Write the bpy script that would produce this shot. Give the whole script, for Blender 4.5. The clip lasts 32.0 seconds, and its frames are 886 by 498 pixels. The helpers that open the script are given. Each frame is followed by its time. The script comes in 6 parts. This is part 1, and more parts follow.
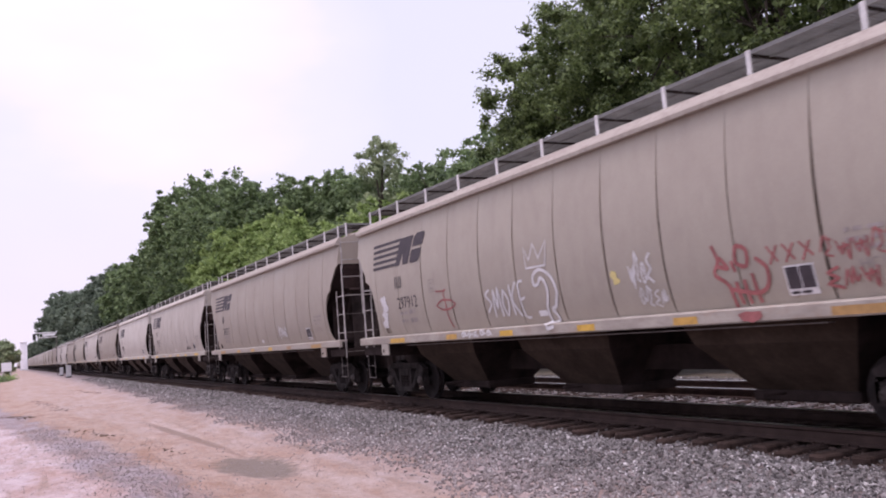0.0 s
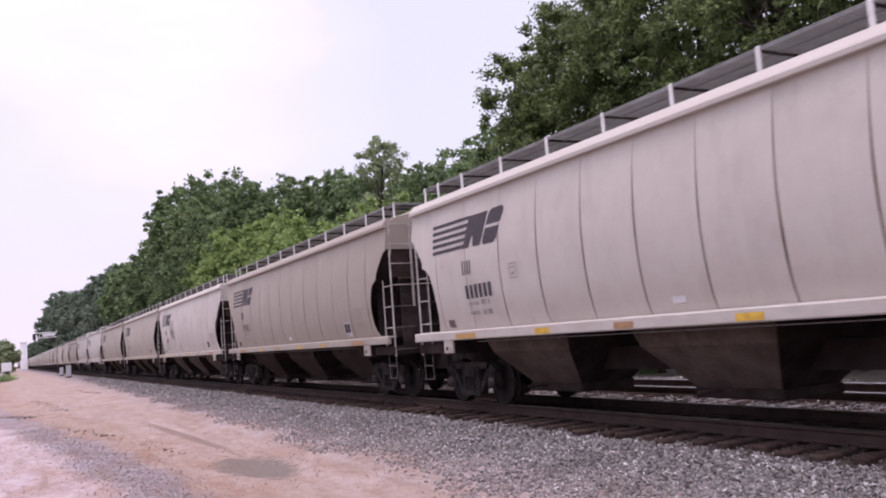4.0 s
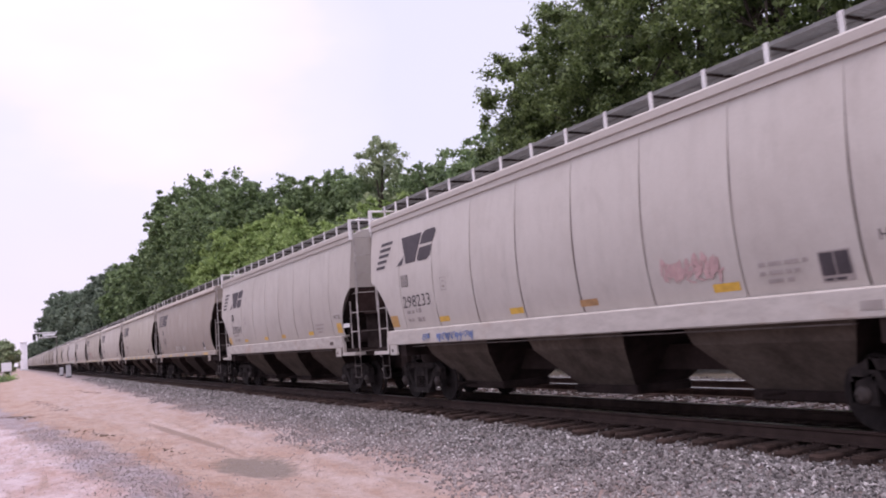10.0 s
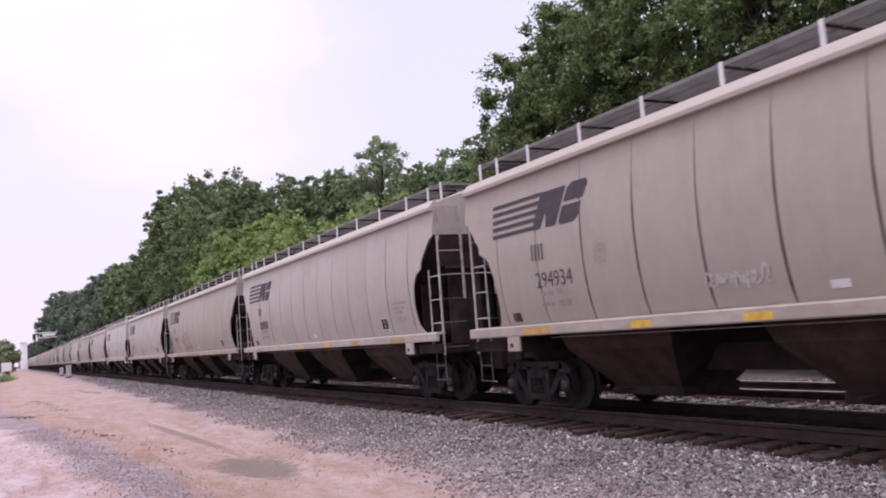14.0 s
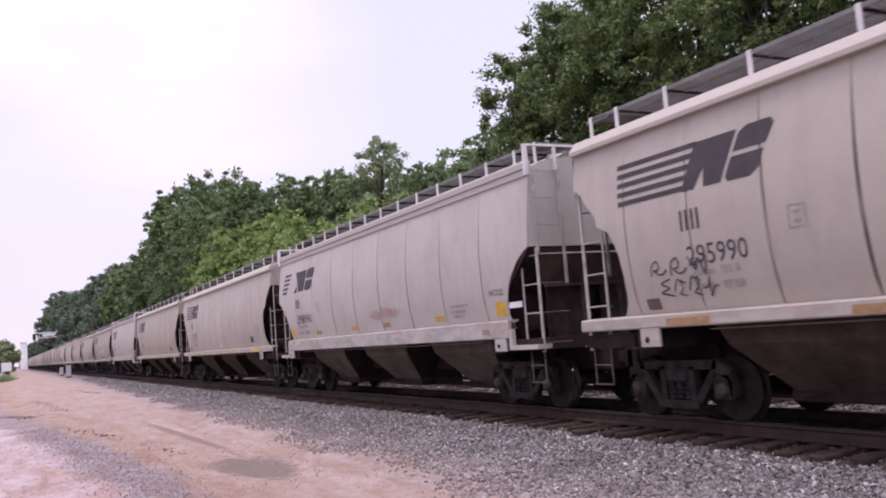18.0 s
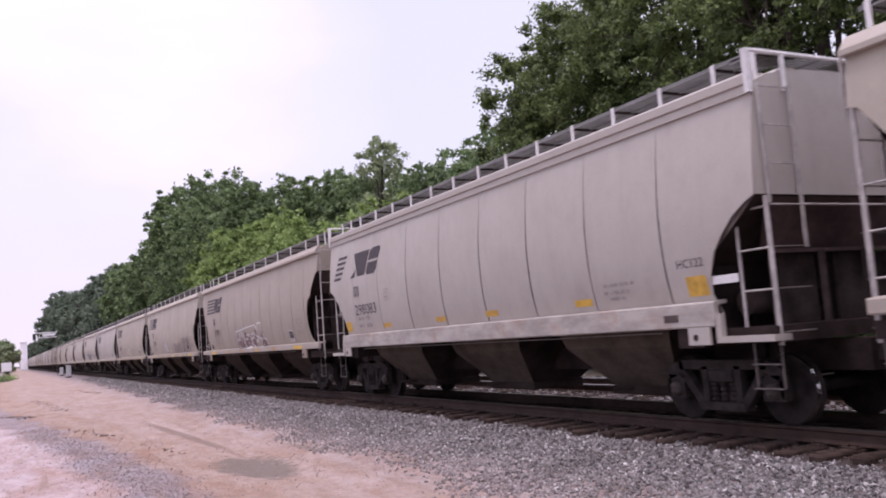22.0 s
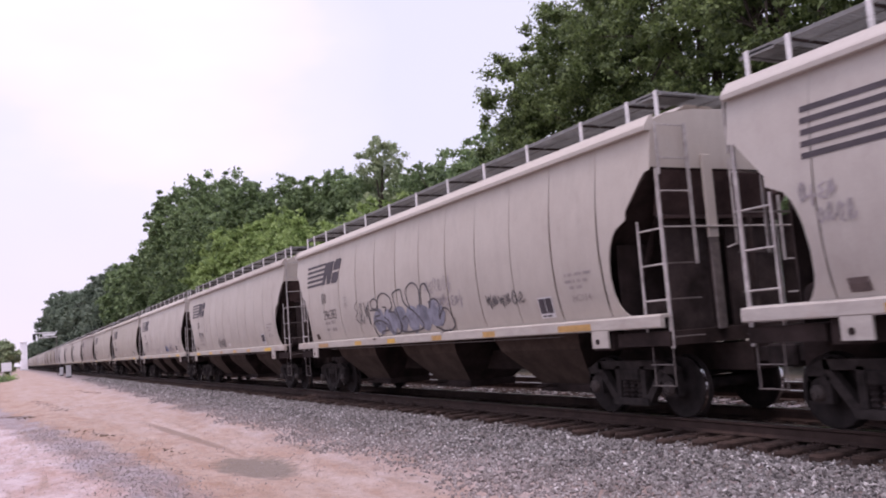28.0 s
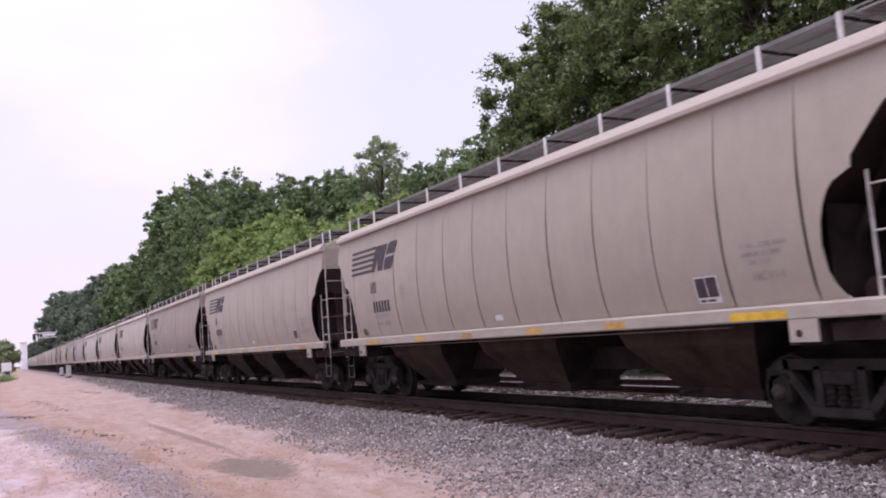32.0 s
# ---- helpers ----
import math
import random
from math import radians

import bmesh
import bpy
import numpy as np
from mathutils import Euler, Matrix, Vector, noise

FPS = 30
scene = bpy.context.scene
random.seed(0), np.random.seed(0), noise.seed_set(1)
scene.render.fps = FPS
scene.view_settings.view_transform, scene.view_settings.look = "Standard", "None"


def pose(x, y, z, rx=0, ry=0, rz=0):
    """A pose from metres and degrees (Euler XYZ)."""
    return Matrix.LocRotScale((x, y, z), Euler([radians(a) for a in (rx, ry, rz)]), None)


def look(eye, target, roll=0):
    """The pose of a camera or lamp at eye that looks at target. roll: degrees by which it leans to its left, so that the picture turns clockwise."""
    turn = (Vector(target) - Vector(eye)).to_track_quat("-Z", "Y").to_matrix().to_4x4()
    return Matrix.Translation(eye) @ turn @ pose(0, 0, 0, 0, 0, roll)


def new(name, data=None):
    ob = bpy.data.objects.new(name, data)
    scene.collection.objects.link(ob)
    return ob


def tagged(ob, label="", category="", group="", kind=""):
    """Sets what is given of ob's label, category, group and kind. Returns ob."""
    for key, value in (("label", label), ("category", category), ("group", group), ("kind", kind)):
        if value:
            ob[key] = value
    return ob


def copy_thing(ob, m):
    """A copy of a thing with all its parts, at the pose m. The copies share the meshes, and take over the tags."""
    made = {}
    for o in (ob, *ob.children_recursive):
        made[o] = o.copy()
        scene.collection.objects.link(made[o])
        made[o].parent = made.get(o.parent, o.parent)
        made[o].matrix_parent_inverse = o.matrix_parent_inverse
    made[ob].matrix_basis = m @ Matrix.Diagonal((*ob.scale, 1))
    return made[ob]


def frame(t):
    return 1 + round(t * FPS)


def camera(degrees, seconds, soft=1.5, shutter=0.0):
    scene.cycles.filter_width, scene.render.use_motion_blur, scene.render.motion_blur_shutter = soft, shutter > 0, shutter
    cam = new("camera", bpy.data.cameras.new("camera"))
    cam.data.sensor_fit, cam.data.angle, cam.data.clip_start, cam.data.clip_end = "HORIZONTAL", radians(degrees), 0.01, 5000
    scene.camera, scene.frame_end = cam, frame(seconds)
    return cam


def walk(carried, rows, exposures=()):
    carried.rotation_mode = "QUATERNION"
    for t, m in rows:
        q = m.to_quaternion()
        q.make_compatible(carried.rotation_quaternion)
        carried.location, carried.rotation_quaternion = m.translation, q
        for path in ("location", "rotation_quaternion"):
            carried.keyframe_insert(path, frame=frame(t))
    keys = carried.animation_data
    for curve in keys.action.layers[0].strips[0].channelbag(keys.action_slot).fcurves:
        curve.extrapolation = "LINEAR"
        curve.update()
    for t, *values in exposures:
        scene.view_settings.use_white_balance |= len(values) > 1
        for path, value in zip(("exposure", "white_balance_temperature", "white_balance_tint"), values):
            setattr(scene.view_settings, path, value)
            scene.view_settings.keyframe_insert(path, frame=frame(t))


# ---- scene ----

# camera on the dirt lane beside the line: it stands still for the whole shot
EYE = Vector((0.0, 0.0, 1.50))
YAW, PITCH, ROLL = radians(27.3075), radians(5.70896), -4.3151
FORWARD = Vector((-math.cos(YAW) * math.cos(PITCH), math.sin(YAW) * math.cos(PITCH), math.sin(PITCH)))
cam = camera(55.04, 32.0, soft=1.9, shutter=0.1)
VIEW = look(EYE, EYE + FORWARD * 10, ROLL)
walk(cam, [(0.0, VIEW), (32.0, VIEW)], exposures=[(0.0, 0.23, 6700, 34.0), (32.0, 0.23, 6700, 34.0)])

SPEED = 14.62          # metres a second, towards +x
TRACK_Y = 9.74         # centre line of the near track; z = 0 is the top of its rails
TRACK2_Y = 13.55

# ---------------------------------------------------------------- world and sun: a bright overcast sky
world = bpy.data.worlds.new("overcast_sky")
scene.world = world
world.use_nodes = True
wn, wl = world.node_tree.nodes, world.node_tree.links
wn.clear()
out = wn.new("ShaderNodeOutputWorld")
bg = wn.new("ShaderNodeBackground")
sky = wn.new("ShaderNodeTexSky")
sky.sky_type, sky.sun_disc = "NISHITA", False
sky.sun_elevation, sky.sun_rotation = radians(78), radians(132.3)
skyk = wn.new("ShaderNodeVectorMath"); skyk.operation = "SCALE"; skyk.inputs["Scale"].default_value = 0.10
wl.new(sky.outputs[0], skyk.inputs[0])
tc = wn.new("ShaderNodeTexCoord")
cmap = wn.new("ShaderNodeMapping"); cmap.inputs["Scale"].default_value = (1.3, 1.3, 3.4)
wl.new(tc.outputs["Generated"], cmap.inputs[0])
cn = wn.new("ShaderNodeTexNoise")
cn.inputs["Scale"].default_value, cn.inputs["Detail"].default_value, cn.inputs["Roughness"].default_value = 1.7, 4.0, 0.5
wl.new(cmap.outputs[0], cn.inputs["Vector"])
glow = wn.new("ShaderNodeVectorMath"); glow.operation = "DOT_PRODUCT"      # thinner cloud towards the hidden sun
glow.inputs[1].default_value = (-0.9255, 0.105, 0.364)
wl.new(tc.outputs["Generated"], glow.inputs[0])
lift = wn.new("ShaderNodeMath"); lift.operation = "MULTIPLY_ADD"
lift.inputs[1].default_value, lift.inputs[2].default_value = 11.0, -10.55
wl.new(glow.outputs["Value"], lift.inputs[0])
cloud = wn.new("ShaderNodeMath"); cloud.operation = "MULTIPLY_ADD"
cloud.inputs[1].default_value = 0.8
wl.new(cn.outputs[0], cloud.inputs[0]); wl.new(lift.outputs[0], cloud.inputs[2])
cr = wn.new("ShaderNodeValToRGB")
cr.color_ramp.elements.new(0.66)
for el, (pos, col) in zip(cr.color_ramp.elements, ((0.36, (0.685, 0.785, 0.915)), (0.60, (0.74, 0.83, 0.965)), (0.86, (0.98, 0.97, 1.05)))):
    el.position, el.color = pos, (*col, 1)
wl.new(cloud.outputs[0], cr.inputs[0])
mixw = wn.new("ShaderNodeMix"); mixw.data_type = "RGBA"; mixw.inputs[0].default_value = 0.93
szx = wn.new("ShaderNodeSeparateXYZ"); wl.new(tc.outputs["Generated"], szx.inputs[0])
haze = wn.new("ShaderNodeMapRange")                                         # damp haze all round the horizon
for nm, val in (("From Min", 0.0), ("From Max", 0.22), ("To Min", 0.75), ("To Max", 0.0)):
    haze.inputs[nm].default_value = val
wl.new(szx.outputs[2], haze.inputs["Value"])
hz = wn.new("ShaderNodeMix"); hz.data_type = "RGBA"; hz.inputs[7].default_value = (0.79, 0.785, 0.885, 1)
wl.new(haze.outputs[0], hz.inputs[0]); wl.new(cr.outputs[0], hz.inputs[6])
wl.new(skyk.outputs[0], mixw.inputs[6]); wl.new(hz.outputs[2], mixw.inputs[7])
zen = wn.new("ShaderNodeMapRange"); zen.interpolation_type = "SMOOTHSTEP"      # an overcast sky is brightest overhead
for nm, val in (("From Min", 0.38), ("From Max", 0.85), ("To Min", 1.0), ("To Max", 1.95)):
    zen.inputs[nm].default_value = val
wl.new(szx.outputs[2], zen.inputs["Value"])
wl.new(mixw.outputs[2], bg.inputs[0])
wl.new(zen.outputs[0], bg.inputs[1])
wl.new(bg.outputs[0], out.inputs[0])

sun_data = bpy.data.lights.new("sun", "SUN")
sun_data.energy, sun_data.angle, sun_data.color = 1.7, radians(25), (1.0, 0.945, 0.885)
sun = new("sun", sun_data)
sun.matrix_world = look((0, 0, 60), (-11.0, 10.0, 0))

# ---------------------------------------------------------------- materials
def node_mat(name, rough=0.8, metal=0.0, spec=0.35):
    m = bpy.data.materials.new(name)
    m.use_nodes = True
    nt = m.node_tree
    b = nt.nodes["Principled BSDF"]
    b.inputs["Roughness"].default_value, b.inputs["Metallic"].default_value = rough, metal
    b.inputs["Specular IOR Level"].default_value = spec
    return m, nt, b


def ramp(nt, src, stops):
    r = nt.nodes.new("ShaderNodeValToRGB")
    e = r.color_ramp.elements
    while len(e) < len(stops):
        e.new(0.5)
    for k, (p, c) in enumerate(stops):
        e[k].position, e[k].color = p, (*c, 1)
    nt.links.new(src, r.inputs[0])
    return r.outputs[0]


def noise_tex(nt, vec, scale, detail=4.0, rough=0.55):
    n = nt.nodes.new("ShaderNodeTexNoise")
    n.inputs["Scale"].default_value, n.inputs["Detail"].default_value, n.inputs["Roughness"].default_value = scale, detail, rough
    if vec is not None:
        nt.links.new(vec, n.inputs["Vector"])
    return n.outputs[0]


def coords(nt, scale=(1, 1, 1), shift_random=False):
    t = nt.nodes.new("ShaderNodeTexCoord")
    m = nt.nodes.new("ShaderNodeMapping")
    m.inputs["Scale"].default_value = scale
    nt.links.new(t.outputs["Object"], m.inputs["Vector"])
    if shift_random:
        o = nt.nodes.new("ShaderNodeObjectInfo")
        k = nt.nodes.new("ShaderNodeMath"); k.operation = "MULTIPLY"; k.inputs[1].default_value = 57.0
        c = nt.nodes.new("ShaderNodeCombineXYZ")
        nt.links.new(o.outputs["Random"], k.inputs[0])
        nt.links.new(k.outputs[0], c.inputs[0]); nt.links.new(k.outputs[0], c.inputs[1])
        nt.links.new(c.outputs[0], m.inputs["Location"])
    return m.outputs[0]


def mix(nt, fac, a, b, blend="MIX"):
    n = nt.nodes.new("ShaderNodeMix")
    n.data_type, n.blend_type = "RGBA", blend
    for k, v in ((0, fac), (6, a), (7, b)):
        if hasattr(v, "links"):
            nt.links.new(v, n.inputs[k])
        else:
            n.inputs[k].default_value = v if k == 0 else (*v, 1)
    return n.outputs[2]


def bump(nt, b, height, strength, distance):
    n = nt.nodes.new("ShaderNodeBump")
    n.inputs["Strength"].default_value, n.inputs["Distance"].default_value = strength, distance
    nt.links.new(height, n.inputs["Height"])
    nt.links.new(n.outputs[0], b.inputs["Normal"])


def plain(name, color, rough=0.8, metal=0.0, vary=0.25, scale=3.0, relief=0.0, spec=0.35):
    m, nt, b = node_mat(name, rough, metal, spec)
    v = coords(nt, shift_random=True)
    n = noise_tex(nt, v, scale, 6.0)
    n2 = noise_tex(nt, v, scale * 9, 3.0)
    lo = tuple(c * (1 - vary) for c in color)
    hi = tuple(min(1, c * (1 + vary)) for c in color)
    c1 = ramp(nt, n, [(0.32, lo), (0.68, hi)])
    c2 = ramp(nt, n2, [(0.3, (0.82, 0.82, 0.82)), (0.7, (1, 1, 1))])
    nt.links.new(mix(nt, 1.0, c1, c2, "MULTIPLY"), b.inputs["Base Color"])
    if relief:
        bump(nt, b, n2, 0.5, relief)
    return m


def hopper_paint(name, grime):
    """Weathered grey paint: the object's own colour, vertical rain streaks, soft stains and dirt."""
    m, nt, b = node_mat(name, 0.55)
    o = nt.nodes.new("ShaderNodeObjectInfo")
    streaks = noise_tex(nt, coords(nt, (1.9, 1.9, 0.20), True), 1.6, 4.0, 0.55)
    stains = noise_tex(nt, coords(nt, (0.45, 0.45, 0.6), True), 1.3, 5.0, 0.6)
    smears = noise_tex(nt, coords(nt, (0.9, 0.9, 0.55), True), 2.4, 5.0, 0.6)
    grain = noise_tex(nt, coords(nt, (1, 1, 1), True), 26.0, 4.0, 0.7)
    c1 = mix(nt, ramp(nt, streaks, [(0.52, (0, 0, 0)), (0.84, (grime * 0.5,) * 3)]), o.outputs["Color"], (0.22, 0.175, 0.155))
    c2 = mix(nt, ramp(nt, stains, [(0.46, (0, 0, 0)), (0.74, (grime * 0.7,) * 3)]), c1, (0.31, 0.26, 0.23))
    c2 = mix(nt, ramp(nt, smears, [(0.58, (0, 0, 0)), (0.76, (grime * 0.55,) * 3)]), c2, (0.25, 0.205, 0.185))
    mott = noise_tex(nt, coords(nt, (1, 1, 0.6), True), 4.5, 5.0, 0.65)
    c2 = mix(nt, 1.0, c2, ramp(nt, mott, [(0.30, (0.955, 0.945, 0.94)), (0.55, (1.0, 1.0, 1.0)), (0.72, (1.03, 1.03, 1.03))]), "MULTIPLY")
    c3 = mix(nt, 1.0, c2, ramp(nt, grain, [(0.25, (0.935, 0.93, 0.93)), (0.7, (1, 1, 1))]), "MULTIPLY")
    nt.links.new(c3, b.inputs["Base Color"])
    nt.links.new(ramp(nt, stains, [(0.3, (0.45,) * 3), (0.7, (0.65,) * 3)]), b.inputs["Roughness"])
    bump(nt, b, stains, 0.25, 0.02)
    return m


PAINT = hopper_paint("hopper_paint", 0.40)
TRIM = hopper_paint("hopper_trim_paint", 0.42)


def sill_paint():
    """Grey paint under road grime and rust, more on some cars than on others."""
    m, nt, b = node_mat("stained_sill_paint", 0.75)
    o = nt.nodes.new("ShaderNodeObjectInfo")
    dirt = noise_tex(nt, coords(nt, (0.9, 0.9, 2.4), True), 2.1, 7.0, 0.68)
    rust = noise_tex(nt, coords(nt, (1.0, 1.0, 1.6), True), 0.9, 6.0, 0.7)
    much = ramp(nt, o.outputs["Random"], [(0.0, (0.25,) * 3), (1.0, (0.8,) * 3)])
    f1 = mix(nt, 1.0, ramp(nt, dirt, [(0.38, (0, 0, 0)), (0.62, (0.60,) * 3)]), much, "MULTIPLY")
    f2 = mix(nt, 1.0, ramp(nt, rust, [(0.515, (0, 0, 0)), (0.64, (0.5,) * 3)]), much, "MULTIPLY")
    c1 = mix(nt, f1, mix(nt, 0.3, o.outputs["Color"], (0.46, 0.42, 0.385)), (0.125, 0.092, 0.080))
    c2 = mix(nt, f2, c1, (0.30, 0.155, 0.085))
    nt.links.new(c2, b.inputs["Base Color"])
    bump(nt, b, dirt, 0.3, 0.01)
    return m


SILL = sill_paint()


def eave_paint():
    """Pale grey paint; the car's wear, in its colour's alpha, gives it a rusty, dusty lip."""
    m, nt, b = node_mat("stained_eave_paint", 0.7)
    o = nt.nodes.new("ShaderNodeObjectInfo")
    much = ramp(nt, o.outputs["Alpha"], [(0.0, (0.0,) * 3), (1.0, (1.0,) * 3)])
    long_n = noise_tex(nt, coords(nt, (0.35, 1.0, 3.2), True), 1.9, 6.0, 0.65)
    fine_n = noise_tex(nt, coords(nt, (1, 1, 1.6), True), 9.0, 5.0, 0.65)
    f1 = mix(nt, 1.0, ramp(nt, long_n, [(0.34, (0.25,) * 3), (0.60, (0.85,) * 3)]), much, "MULTIPLY")
    f2 = mix(nt, 1.0, ramp(nt, fine_n, [(0.48, (0, 0, 0)), (0.66, (0.55,) * 3)]), much, "MULTIPLY")
    c1 = mix(nt, f1, mix(nt, 0.3, o.outputs["Color"], (0.46, 0.42, 0.385)), (0.205, 0.145, 0.125))
    c2 = mix(nt, f2, c1, (0.125, 0.085, 0.074))
    nt.links.new(c2, b.inputs["Base Color"])
    bump(nt, b, fine_n, 0.3, 0.01)
    return m


EAVE = eave_paint()


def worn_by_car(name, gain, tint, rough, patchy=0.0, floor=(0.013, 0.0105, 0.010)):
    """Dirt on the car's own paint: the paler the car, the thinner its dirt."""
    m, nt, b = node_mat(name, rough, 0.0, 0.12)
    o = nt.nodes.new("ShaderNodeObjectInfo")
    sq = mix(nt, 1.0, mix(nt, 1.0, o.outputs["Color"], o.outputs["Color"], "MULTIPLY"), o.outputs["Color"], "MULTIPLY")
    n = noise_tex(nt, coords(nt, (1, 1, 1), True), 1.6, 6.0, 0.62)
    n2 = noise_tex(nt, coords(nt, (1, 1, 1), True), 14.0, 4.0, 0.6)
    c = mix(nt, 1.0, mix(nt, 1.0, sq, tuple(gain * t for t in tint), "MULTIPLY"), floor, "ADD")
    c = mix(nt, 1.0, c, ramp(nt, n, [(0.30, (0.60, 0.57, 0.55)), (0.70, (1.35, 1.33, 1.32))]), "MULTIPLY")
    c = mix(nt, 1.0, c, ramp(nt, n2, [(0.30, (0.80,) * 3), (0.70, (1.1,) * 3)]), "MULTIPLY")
    if patchy:
        gaps = noise_tex(nt, coords(nt, (0.55, 0.0, 0.50), True), 1.0, 3.0, 0.5)
        c = mix(nt, ramp(nt, gaps, [(0.50, (0, 0, 0)), (0.66, (patchy,) * 3)]), c, o.outputs["Color"])
    nt.links.new(c, b.inputs["Base Color"])
    return m


SEAM = worn_by_car("dirty_seam_paint", 0.92, (1.06, 1.07, 1.36), 0.8, 0.75)
# brake dust taken near-black: shade under and between the cars is in it
SHADED_GRIME = plain("brake_dust_grime", (0.038, 0.027, 0.025), 0.95, spec=0.08, vary=0.4, scale=2.0)
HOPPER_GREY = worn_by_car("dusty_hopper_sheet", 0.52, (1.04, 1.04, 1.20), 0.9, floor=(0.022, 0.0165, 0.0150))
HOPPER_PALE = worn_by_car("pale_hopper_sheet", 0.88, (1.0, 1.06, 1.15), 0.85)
# rust and dust of the car ends, darkened for the shade between cars
END_RUST_SHADE = plain("rusty_end_sheet", (0.090, 0.060, 0.056), 0.9, spec=0.1, vary=0.35, scale=1.6)
END_DUST_SHADE = plain("dusty_end_plate", (0.058, 0.043, 0.040), 0.92, spec=0.1, vary=0.5, scale=2.2)
PINK_TAG = plain("faded_pink_spray_paint", (0.52, 0.34, 0.33), 0.7, vary=0.12)
LADDER = plain("galvanised_ladder_paint", (0.41, 0.372, 0.352), 0.55, vary=0.3, scale=6.0)
GRATING = plain("galvanised_grating", (0.205, 0.202, 0.197), 0.7, 0.0, vary=0.2)
BRACKET = plain("pale_bracket_paint", (0.72, 0.70, 0.69), 0.6, vary=0.15)
TRUCK = plain("dusty_cast_steel", (0.031, 0.0235, 0.0225), 0.9, spec=0.12, vary=0.45, scale=5.0, relief=0.004)
FRAME_DUST = plain("dust_coated_side_frame", (0.037, 0.030, 0.0285), 0.92, spec=0.1, vary=0.45, scale=5.0, relief=0.004)
WHEEL = plain("dark_wheel_steel", (0.026, 0.021, 0.0205), 0.85, spec=0.1, vary=0.4, scale=5.0)
STEP = plain("grimy_step_steel", (0.13, 0.108, 0.10), 0.75, vary=0.35, scale=6.0)
TREAD = plain("polished_tread_steel", (0.70, 0.68, 0.68), 0.17, 1.0, vary=0.1)
CAP_BROWN = plain("bearing_cap_steel", (0.062, 0.047, 0.042), 0.7, vary=0.3)


def reflector_mat():
    """Reflective sheeting, from clean yellow to grimy brown."""
    m, nt, b = node_mat("reflective_yellow", 0.5)
    o = nt.nodes.new("ShaderNodeObjectInfo")
    n = noise_tex(nt, coords(nt, shift_random=True), 9.0, 4.0)
    c = ramp(nt, o.outputs["Random"], [(0.0, (0.72, 0.44, 0.045)), (0.45, (0.60, 0.345, 0.075)), (1.0, (0.36, 0.205, 0.105))])
    nt.links.new(mix(nt, 1.0, c, ramp(nt, n, [(0.3, (0.7,) * 3), (0.6, (1, 1, 1))]), "MULTIPLY"), b.inputs["Base Color"])
    return m


YELLOW = reflector_mat()
INK = plain("logo_black_paint", (0.060, 0.048, 0.055), 0.65, vary=0.2, scale=5)
INK_FADED = plain("faded_lettering", (0.335, 0.292, 0.275), 0.75, vary=0.2, scale=8)
WHITE_TAG = plain("white_spray_paint", (0.68, 0.66, 0.66), 0.6, vary=0.1)
RED_TAG = plain("red_spray_paint", (0.36, 0.120, 0.115), 0.6, vary=0.3)
BLACK_TAG = plain("black_spray_paint", (0.085, 0.075, 0.08), 0.6, vary=0.3)
WINE_TAG = plain("dark_wine_spray_paint", (0.20, 0.125, 0.125), 0.7, vary=0.3)
SLATE_TAG = plain("slate_blue_spray_paint", (0.225, 0.225, 0.270), 0.7, vary=0.35)
BLUE_TAG = plain("blue_spray_paint", (0.12, 0.17, 0.33), 0.6, vary=0.3)
GREY_TAG = plain("faded_grey_spray_paint", (0.33, 0.29, 0.30), 0.7, vary=0.3)
GREY_WHITE = plain("faded_white_spray_paint", (0.52, 0.485, 0.46), 0.7, vary=0.2, scale=8)
YELLOW_TAG = plain("pale_yellow_spray_paint", (0.62, 0.52, 0.22), 0.6, vary=0.2)
RAIL_STEEL = plain("rusty_rail_steel", (0.052, 0.033, 0.028), 0.85, 0.0, spec=0.15, vary=0.3, scale=4)
RAIL_TOP = plain("polished_rail_head", (0.45, 0.43, 0.43), 0.3, 1.0, vary=0.1)
TIE = plain("creosoted_timber", (0.056, 0.037, 0.031), 0.95, spec=0.1, vary=0.45, scale=7, relief=0.01)
CABINET = plain("pale_grey_cabinet_paint", (0.50, 0.50, 0.51), 0.6, vary=0.1)
WHITE_BOARD = plain("white_board_paint", (0.80, 0.80, 0.82), 0.5, vary=0.05)
# near-white, so that haze in the colour brings the tower close to the sky
HAZED_TOWER = plain("whitewashed_concrete", (0.93, 0.90, 0.93), 0.8, vary=0.06)
SIGNAL_BLACK = plain("signal_black_paint", (0.03, 0.03, 0.03), 0.7, vary=0.2)
TWIG = plain("dry_twigs", (0.17, 0.122, 0.096), 0.95, vary=0.4, scale=9)
BARK = plain("grey_brown_bark", (0.075, 0.058, 0.046), 0.95, vary=0.4, scale=9, relief=0.02)


